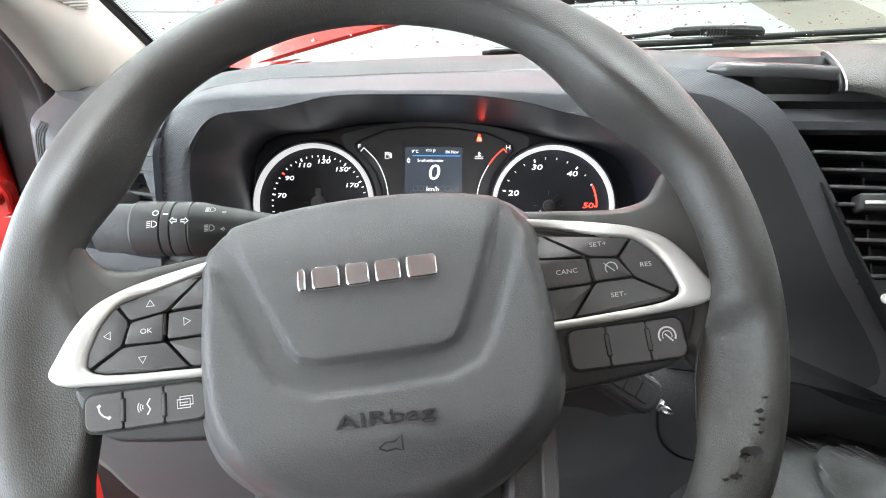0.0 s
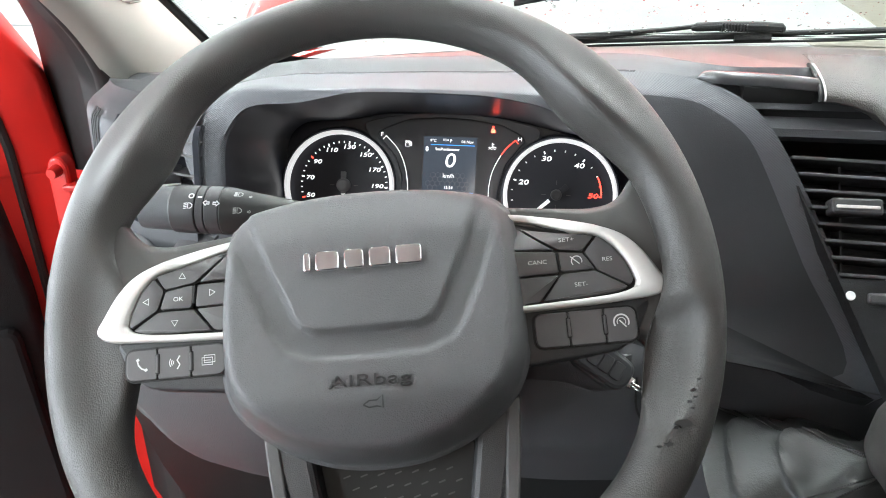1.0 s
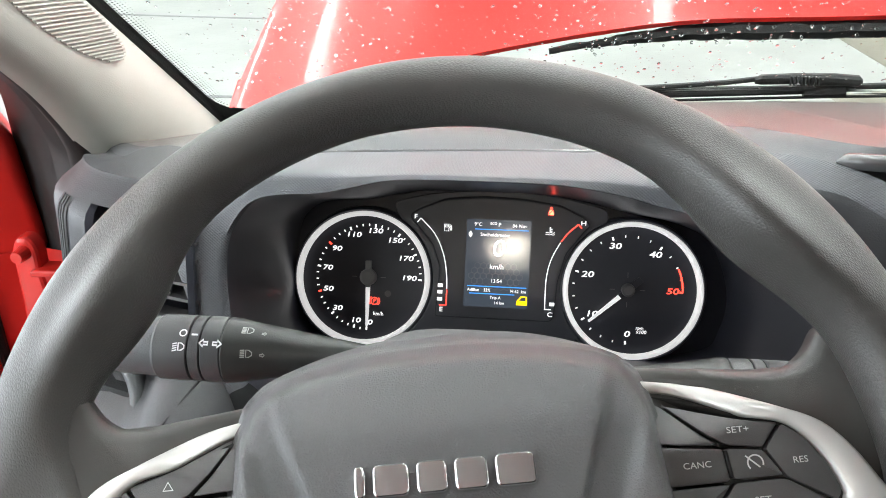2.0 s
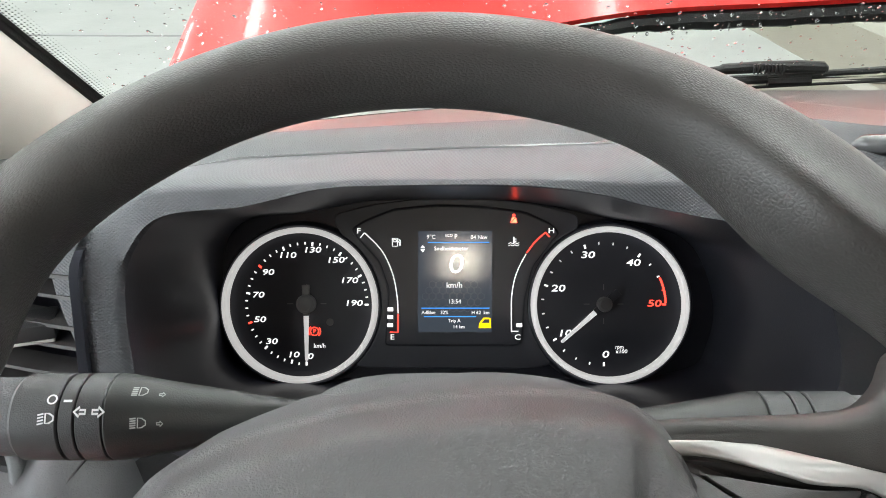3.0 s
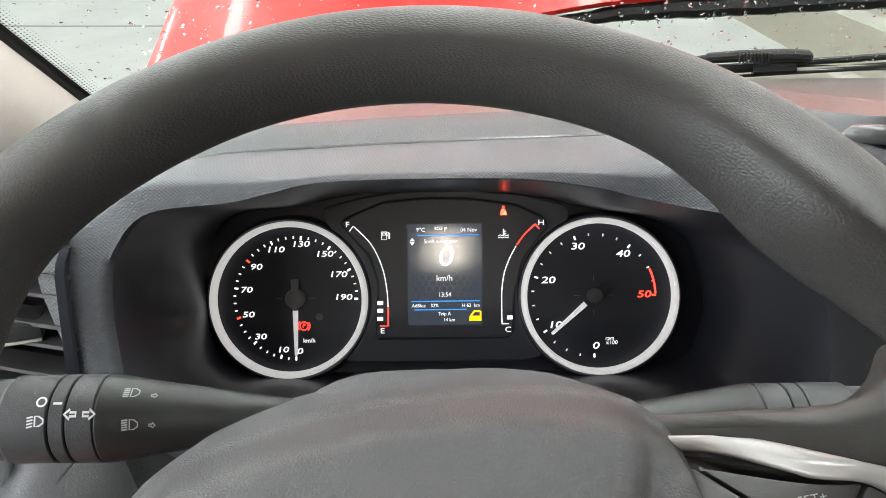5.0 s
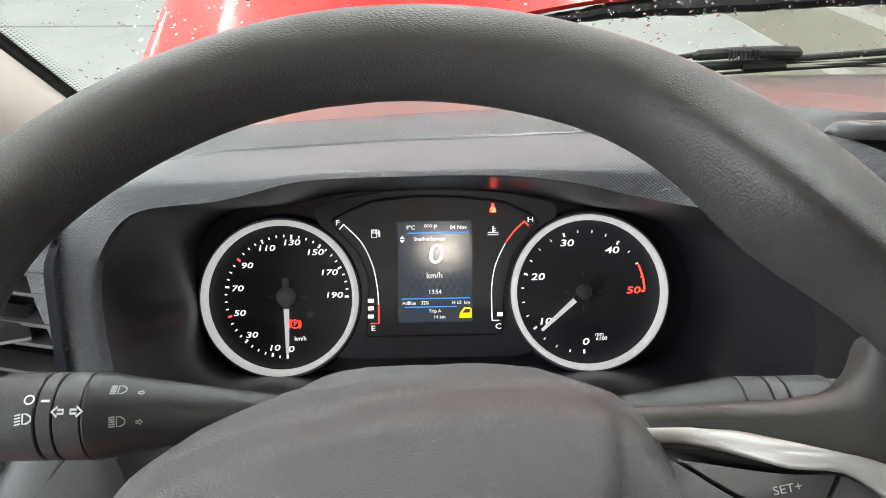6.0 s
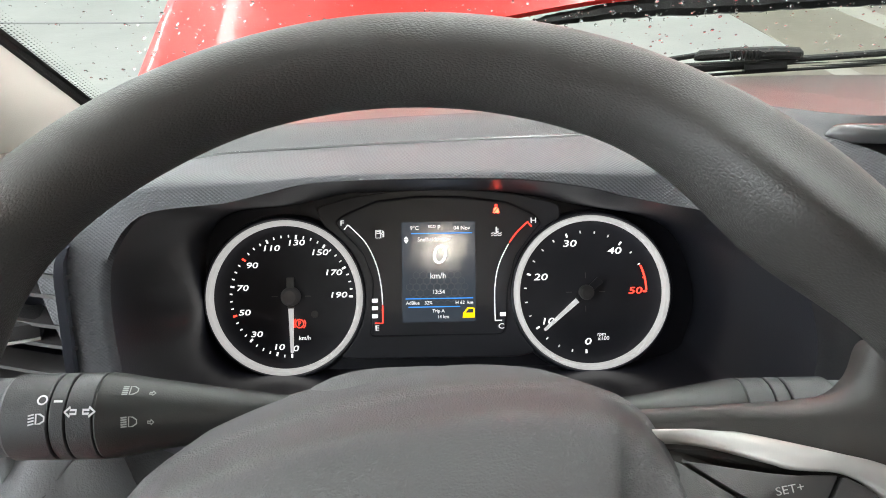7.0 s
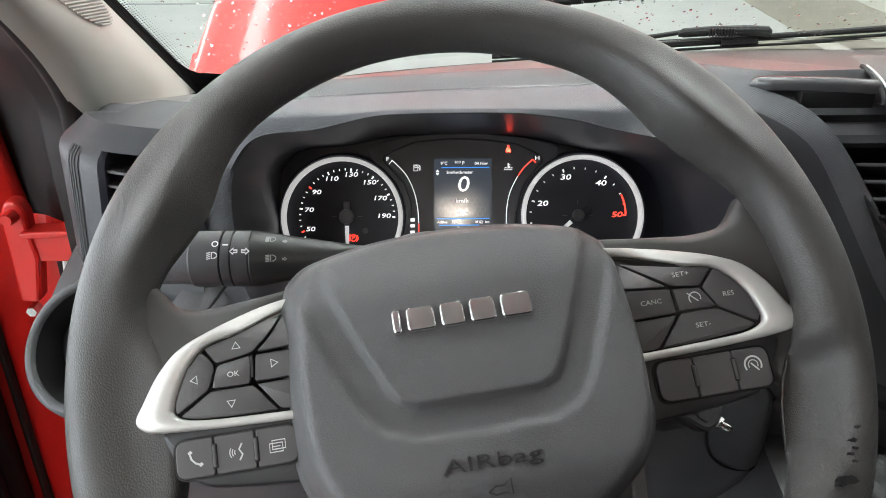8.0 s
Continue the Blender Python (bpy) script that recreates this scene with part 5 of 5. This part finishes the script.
def windscreen():
    w = thing("window_1", "rain-spotted windscreen with dotted black edge", "windscreen", kind="structure")
    xs = [-0.325 + 1.51 * i / 60 for i in range(61)]
    n = Vector((0, 0.63, 0.777))
    rows = [[glass_at(x, s) for x in xs] for s in [0.75 * k / 16 for k in range(17)]]
    back = [[p + n * 0.004 for p in r] for r in rows]
    bm = loft(rows, False)
    loft(back, False, bm=bm)
    pane = part("pane", bm, GLASS, w, sharp=180)
    pane.visible_shadow = False
    band = [[glass_at(x, -0.06 + k * (0.034 + 0.055 * (1 - smooth(-0.32, -0.19, x)))) + n * -0.0006 for x in xs] for k in (0, 0.5, 1)]
    part("lower_gasket", loft(band, False), RUBBER, w)
    side = [glass_at(-0.325, s) for s in [0.8 * k / 20 - 0.02 for k in range(21)]]
    part("side_gasket", tube(side, 0.009, 10), RUBBER, w, "black rubber windscreen seal")
    frit = [[glass_at(-0.325 + 0.013 * k + 0.020 * (1 - smooth(0.0, 0.05, s)) * k, s) - n * 0.0008 for s in [0.75 * j / 40 for j in range(41)]] for k in (0.0, 0.5, 1.0)]
    part("edge_band", loft(frit, False), RUBBER, w, "black printed edge band")
    dots = []
    for k in range(150):
        for j in range(5):
            c = glass_at(-0.325 + 0.0145 + 0.020 * (1 - smooth(0.0, 0.05, k * 0.0036)) + j * 0.0030, k * 0.0036 + (j % 2) * 0.0018) - n * 0.0012
            dots.append((c, -n, 0.0011 * (1 - j * 0.16), 0.2, 1.0))
    bm = beads(dots)
    part("edge_dots", bm, RUBBER, w, "printed black dots along the edge", sharp=180)["kind"] = "stuff"
    rng = random.Random(7)
    wet = []
    for k in range(2200):
        x, s = rng.uniform(-0.30, 0.75), rng.uniform(0.0, 0.42)
        wet.append((glass_at(x, s) + n * 0.0041, n, 0.0005 + 0.0016 * rng.random() ** 3, 0.30, rng.uniform(0.8, 1.6)))
    bm = beads(wet)
    drops = part("rain_drops", bm, WATER, w, "small clinging rain drops", sharp=180)
    drops["kind"] = "stuff"
    drops.visible_shadow = False


windscreen()


def pillar():
    p = thing("pillar_trim", "light beige windscreen pillar trim with a slatted grille", "pillar trim", kind="structure")
    left = [Vector((-0.338, 0.700, 1.492)), Vector((-0.321, 0.620, 1.564)), Vector((-0.309, 0.550, 1.615)), Vector((-0.300, 0.400, 1.735)), Vector((-0.285, 0.250, 1.860)), Vector((-0.27, 0.10, 1.98))]
    right = [glass_at(-0.325, s) + Vector((0.004, -0.004, 0)) for s in (-0.02, 0.22, 0.45, 0.66, 0.84)]
    A, B = spline(left, 30), spline(right, 30)
    loops = []
    for f, push in ((-0.04, -0.020), (0.0, 0.0), (0.08, 0.010), (0.25, 0.017), (0.5, 0.018), (0.75, 0.012), (0.95, 0.004), (1.0, -0.002)):
        loops.append([a.lerp(b, f) + Vector((0.8, -0.4, 0.2)).normalized() * push for a, b in zip(A, B)])
    part("trim_skin", loft(loops, False), BEIGE, p, sharp=180)
    push_way = Vector((0.8, -0.4, 0.2)).normalized()
    mesh_rows = []
    for k in range(34):
        t = 5.9 + k * 0.18
        i = int(t)
        a, b = A[i].lerp(A[i + 1], t - i), B[i].lerp(B[i + 1], t - i)
        half = 0.28 * math.sqrt(max(0.02, 1 - ((k - 16.5) / 17) ** 2))
        pts, under = [], []
        for j in range(13):
            f = 0.52 + half * (j / 6 - 1)
            spot = a.lerp(b, f) + push_way * (0.0175 - 0.02 * (f - 0.5) ** 2)
            pts.append(spot + push_way * (0.0022 + 0.0006 * math.cos(j * math.pi)))
            under.append(spot + push_way * 0.0008)
        mesh_rows.append(under)
        part("grille_slat", tube(pts, 0.0007, 6), BEIGE, p)
    part("grille_back", loft(mesh_rows, False), GRILLE, p, "dark backing behind the grille slats", sharp=180)


pillar()


def wiper(a, b, label):
    w = thing("wiper", label, "wiper", group="windscreen wipers")
    a, b = Vector(a), Vector(b)
    d = (b - a).normalized()
    line = [a.lerp(b, t / 12) + Vector((0, 0, 0.004 * math.sin(math.pi * t / 12))) for t in range(13)]
    part("blade", tube(line, [0.0036 + 0.0004 * math.sin(t) for t in range(13)], 8, flat=1.0), RUBBER, w)
    part("rubber_lip", tube([p + Vector((0, -0.002, -0.0066)) for p in line], 0.0020, 6), RUBBER, w)
    return w


def wipers():
    w = wiper((0.05, 1.083, 1.458), (0.95, 1.083, 1.496), "wet black wiper blade lying along the windscreen foot")
    w2 = thing("wiper", "wet black wiper arm with ribbed end piece", "wiper", group="windscreen wipers")
    part("arm", tube([(0.06, 1.075, 1.462), (0.18, 1.078, 1.471), (0.272, 1.080, 1.479), (0.31, 1.080, 1.484)], 0.0028, 8), RUBBER, w2)
    bm = tube([(0.305, 1.079, 1.482), (0.312, 1.079, 1.4835), (0.35, 1.079, 1.4855), (0.40, 1.079, 1.486), (0.428, 1.079, 1.485), (0.432, 1.079, 1.484)], [0.003, 0.0052, 0.0056, 0.0060, 0.0056, 0.003], 10)
    part("end_piece", bm, RUBBER, w2)
    for k in range(9):
        x = 0.345 + k * 0.0042
        part("rib", box(x, x + 0.0018, 1.0715, 1.0745, 1.481, 1.490), SPOKE_BLACK, w2)
    part("carrier", tube([(0.365, 1.082, 1.4725), (0.415, 1.082, 1.4745)], 0.0045, 8), RUBBER, w2)
    c = thing("scuttle", "black plastic scuttle panel below the windscreen", "scuttle panel", kind="structure")
    rows = [[Vector((x, screen_base(x)[0] + b, screen_base(x)[1] + h)) for x in [-0.42 + 1.75 * i / 40 for i in range(41)]] for b, h in ((-0.01, -0.02), (0.03, -0.028), (0.10, -0.055), (0.16, -0.09), (0.17, -0.3))]
    part("panel", loft(rows, False), RUBBER, c)


wipers()


def bonnet():
    b = thing("bonnet", "raised red bonnet, wet with rain drops, seen through the windscreen", "bonnet")
    rear = lambda x: Vector((x, 1.150 + 0.02 * (x - 0.1), 1.547 - 0.19 * (x - 0.55) ** 2 - 0.011 * smooth(0.18, 0.45, x)))
    xs = [-0.415 + 1.93 * i / 80 for i in range(81)]
    rows = []
    for s in [0.9 * k / 30 for k in range(31)]:
        row = []
        for x in xs:
            e = min(1, (x + 0.415) / 0.05)
            crease = 0.010 * smooth(-0.18, -0.10, x) - 0.006 * smooth(0.02, 0.16, x)
            xx = x + 0.035 * (s / 0.2) * smooth(-0.2, -0.415, x) * 1.35
            p = rear(x) + Vector((0, 0.72 * s, 0.70 * s - 0.12 * s * s))
            p.x = xx
            p.z += crease * smooth(0, 0.15, s) - 0.012 * (1 - e) ** 2
            row.append(p)
        rows.append(row)
    part("skin", loft(rows, False), RED, b, "glossy red skin", sharp=180)
    lip = [[rear(x) + Vector((0, dy, dz)) for x in xs] for dy, dz in ((0, 0), (0.004, -0.006), (0.02, -0.010), (0.10, 0.03))]
    part("folded_edge", loft(lip, False), RED, b)
    rng = random.Random(3)
    path = [rear(x) + Vector((0, 0.012, -0.018 + 0.0006 * math.sin(x * 90))) for x in [0.055 + 1.445 * i / 160 for i in range(161)]]
    part("seal", tube(path, [0.0035 + 0.0075 * smooth(0, 30, i) + 0.0016 * rng.random() for i in range(161)], 8), RUBBER, b, "black rubber seal beaded with drops")
    wet = []
    for k in range(1100):
        x, s = rng.uniform(-0.40, 0.9), rng.uniform(0.005, 0.5)
        p = rear(x) + Vector((0, 0.72 * s, 0.70 * s - 0.12 * s * s + 0.001))
        wet.append((p, Vector((0, -0.7, 0.7)), 0.0006 + 0.0017 * rng.random() ** 2, 0.24, 1.2))
    for k in range(160):
        p = rear(rng.uniform(0.1, 1.2)) + Vector((0, 0.001, -0.018 + rng.uniform(-0.012, 0.008)))
        wet.append((p, Vector((0, -1, 0)), 0.0010 + 0.0016 * rng.random(), 0.8, 1.1))
    bm = beads(wet)
    drops = part("rain_drops", bm, WATER, b, "rain drops on the paint", sharp=180)
    drops["kind"] = "stuff"
    drops.visible_shadow = False


bonnet()


# ---- open driver's door ----
def door():
    d = thing("van_door", "open red van door with black inner card, seal and check strap", "door", pose(-0.492, 0.815, 0.0, 0, 0, 27))
    flip = Matrix.Diagonal((-1, 1, 1, 1))
    up = lambda pts: [(x, z) for x, z in pts]
    skin = [(0.0, 0.62), (0.95, 0.62), (0.95, 1.40), (0.80, 1.98), (0.42, 1.98), (0.10, 1.55), (0.02, 1.46), (0.0, 1.38)]
    hole = [(0.14, 1.36), (0.86, 1.36), (0.74, 1.90), (0.47, 1.90), (0.20, 1.56), (0.15, 1.50)]
    stand = pose(0, 0, 0, 90)
    n = 96
    so = spline([(x, z, 0) for x, z in skin], n, True)
    lower = [(0.0, 0.62), (0.95, 0.62), (0.95, 1.36), (0.02, 1.36)]
    part("lower_panel", moved(plate(rounded(lower, 0.03), -0.05, 0.0, 0.008), flip @ stand), RED, d, "red painted door metal", sharp=40)
    post = [(0.0, 1.34), (0.105, 1.34), (0.12, 1.46), (0.20, 1.58), (0.50, 1.93), (0.50, 2.0), (0.40, 2.0), (0.07, 1.58), (0.015, 1.47)]
    part("window_post", moved(plate(rounded(post, 0.015), -0.05, 0.002, 0.010), flip @ stand), RED, d, "red painted window frame", sharp=40)
    part("rear_post", moved(plate(rounded([(0.86, 1.34), (0.95, 1.34), (0.80, 2.0), (0.72, 2.0)], 0.01), -0.05, 0.002, 0.008), flip @ stand), RED, d)
    card = [(0.088, 0.66), (0.92, 0.66), (0.92, 1.40), (0.13, 1.43), (0.10, 1.36), (0.085, 1.20)]
    part("door_card", moved(plate(rounded(card, 0.03), -0.001, 0.035, 0.012), flip @ stand), DASH_LOW, d, "black plastic inner door card", sharp=40)
    part("card_step", moved(plate(rounded([(0.10, 0.70), (0.90, 0.70), (0.90, 1.14), (0.11, 1.155)], 0.02), 0.03, 0.05, 0.008), flip @ stand), DASH_LOW, d)
    seal = [Vector((x, z, 0.004)) for x, z in ((0.070, 0.7), (0.070, 1.0), (0.070, 1.30), (0.075, 1.42), (0.11, 1.50), (0.25, 1.66), (0.45, 1.90))]
    part("door_seal", moved(tube(spline(seal, 40), 0.006, 8), flip @ stand), RUBBER, d)
    home = d.matrix_world.inverted()
    flat = lambda pts: rounded([(x, z) for x, z in pts], 0.006)
    place = home @ pose(0, 0.760, 0, 90)
    strap = part("check_strap", plate(flat([(-0.478, 1.312), (-0.420, 1.312), (-0.420, 1.350), (-0.472, 1.350)]), -0.004, 0.004, 0.002), RED, d, "red door check strap", m=place)
    part("strap_flange", plate(flat([(-0.474, 1.344), (-0.420, 1.347), (-0.420, 1.354), (-0.474, 1.352)]), -0.010, 0.014, 0.002), RED, strap)
    part("strap_bracket", plate(flat([(-0.492, 1.372), (-0.484, 1.386), (-0.472, 1.386), (-0.465, 1.374), (-0.466, 1.350), (-0.462, 1.318), (-0.474, 1.262), (-0.496, 1.262)]), -0.010, 0.008, 0.004), RED, d, "red bracket of the check strap", m=place)
    part("hinge_bolt", moved(turned([(0.0001, 0.016), (0.006, 0.016), (0.007, 0.012), (0.008, 0.0)], 16), Matrix.Translation((-0.478, 1.370, 0.006))), RED, d, m=place)
    part("hinge_bolt", moved(turned([(0.0001, 0.014), (0.006, 0.014), (0.007, 0.0)], 6), Matrix.Translation((-0.4834, 1.2532, 0.0))), STEEL, d, m=place)
    part("strap_rod", tube([(-0.4385, 1.318, -0.004), (-0.4425, 1.284, -0.004)], 0.004, 8), INK, d, "white plastic strap rod", m=place)
    return d


door()


def body_side():
    s = thing("door_aperture", "red body side with black rubber door seal and dark sill", "van body", kind="structure")
    path = spline([(-0.372, 0.715, 0.80), (-0.374, 0.720, 1.20), (-0.372, 0.720, 1.44), (-0.352, 0.680, 1.525), (-0.335, 0.585, 1.612), (-0.326, 0.440, 1.735), (-0.305, 0.270, 1.88), (-0.29, 0.12, 1.99)], 40)
    part("aperture_seal", tube(path, 0.014, 10), RUBBER, s, "fat black door aperture seal", sharp=180)
    outer = [p + Vector((-0.055, 0.06, 0.0)) for p in path]
    part("inner_pillar", loft([[p + Vector((-0.008, 0.004, 0)) for p in path], [p + Vector((-0.045, 0.020, 0)) for p in path], outer, [p + Vector((-0.085, 0.07, 0)) for p in path], [p + Vector((-0.15, 0.12, 0.02)) for p in path]], False), RUBBER, s, "black-sealed pillar side", sharp=60)
    part("hinge_pillar", loft([[Vector((x, y, z)) for z in (0.5, 0.8, 1.1, 1.25, 1.35)] for x, y in ((-0.380, 0.71), (-0.410, 0.76), (-0.470, 0.80), (-0.56, 0.82))], False), RED, s, "red hinge pillar")
    part("sill", box(-0.60, -0.40, -0.8, 0.80, 0.60, 0.72, bevel=0.02), RED, s, "red door sill")


body_side()


# ---- the rest of the cab, behind and around ----
def cab():
    c = thing("cab_shell", "closed van cab with grey headlining, floor and rear wall", "van cab", kind="structure")
    part("headlining", box(-0.40, 1.30, -0.95, 0.42, 1.985, 2.03, bevel=0.01), LINING, c)
    part("rear_wall", box(-0.42, 1.32, -1.0, -0.95, 0.70, 2.03, bevel=0.01), FABRIC, c)
    part("cab_floor", box(-0.42, 1.32, -0.95, 1.0, 0.66, 0.70), CARPET, c)
    part("bulkhead", box(-0.42, 1.32, 0.92, 0.96, 0.70, 1.36), RUBBER, c)
    # unseen right side: door height and window surround sized to limit incoming light
    part("right_door", box(1.26, 1.32, -0.95, 0.9, 0.70, 1.56, bevel=0.01), DASH_LOW, c)
    part("window_frame", box(1.26, 1.32, 0.30, 0.9, 1.56, 1.98, bevel=0.01), DASH_LOW, c)
    part("window_frame", box(1.26, 1.32, -0.95, -0.45, 1.56, 1.98, bevel=0.01), DASH_LOW, c)
    part("left_quarter", box(-0.44, -0.40, -0.95, -0.60, 0.70, 2.0, bevel=0.01), RED, c)
    lamp = thing("dome_lamp", "lit warm dome lamp on the headlining", "ceiling lamp", pose(0.013, -0.535, 1.985))
    part("housing", box(-0.055, 0.055, -0.04, 0.04, -0.012, 0.0, bevel=0.003), BEIGE, lamp)
    part("diffuser", box(-0.032, 0.032, -0.025, 0.025, -0.020, -0.011, bevel=0.003), DOME, lamp)
    part("bulb", box(-0.008, 0.008, -0.007, 0.007, -0.024, -0.019, bevel=0.002), BULB, lamp, "bright bulb in the dome lamp")
    s = thing("driver_seat", "grey cloth driver seat on a black base", "seat", pose(0, -0.45, 0.70))
    part("base", box(-0.22, 0.22, -0.22, 0.22, 0.0, 0.26, bevel=0.02), RUBBER, s)
    part("seat", box(-0.25, 0.25, -0.25, 0.25, 0.26, 0.40, bevel=0.05), FABRIC, s)
    part("backrest", moved(box(-0.25, 0.25, -0.06, 0.06, 0.0, 0.68, bevel=0.05), pose(0, -0.24, 0.38, 10)), FABRIC, s)
    for x in (-0.14, 0.0):
        p = thing("pedal", "black rubber-faced foot pedal under the dash", "pedal", pose(x, 0.78, 0.90, 35), "pedals")
        part("pad", plate(rounded([(-0.03, -0.03), (0.03, -0.03), (0.03, 0.03), (-0.03, 0.03)], 0.006), 0, 0.012, 0.003), RUBBER, p)
        part("arm", tube([(0, 0.0, 0), (0, 0.02, -0.10), (0, 0.06, -0.24)], 0.008, 8), STEEL, p)


cab()


# ---- hall ----
BAY = 2.7  # west edge of the coated bay


def hall():
    fl = solid("ground", box(-14, 16, -14, 22, -0.1, 0.0), CONCRETE, "pale sealed concrete hall floor", "floor", "structure")
    for y in (5.0, 7.5, 10.0):
        part("floor_joint", box(-14, 16, y, y + 0.05, -0.004, 0.003), FAINT, fl)
    part("coated_bay", box(BAY, 16, 1.0, 20, -0.004, 0.003), BEIGE_FLOOR, fl, "beige coated bay beside the pale floor")
    part("floor_line", box(BAY + 0.9, BAY + 1.15, 1.0, 20, 0.002, 0.005), WORN_LINE, fl, "worn pale bay line")
    part("floor_line", box(BAY + 3.4, BAY + 3.46, 1.0, 20, 0.002, 0.005), FAINT, fl, "dark floor joint")
    w = thing("hall_shell", "white panelled hall walls and ceiling", "hall", kind="structure")
    part("wall_north", box(-14, 16, 22, 22.2, 0, 6), WALLPAINT, w)
    part("wall_south", box(-14, 16, -14.2, -14, 0, 6), WALLPAINT, w)
    part("wall_west", box(-14.2, -14, -14, 22, 4.9, 6), WALLPAINT, w, "lintel over the open hall gates")
    part("wall_west", box(-14.2, -14, 12, 22, 0, 4.9), WALLPAINT, w)
    part("wall_east", box(16, 16.2, -14, 22, 0, 6), WALLPAINT, w)
    part("ceiling", box(-14, 16, -14, 22, 6, 6.2), WALLPAINT, w)
    for x in (-8, -3.5, 0.5, 4.5, 9):
        for y in (-6, 3, 12):
            t = thing("strip_light", "long white ceiling strip light", "ceiling light", pose(x, y, 5.9), "hall strip lights")
            part("diffuser", box(-0.12, 0.12, -3.2, 3.2, -0.06, 0.0), LAMP, t)


hall()
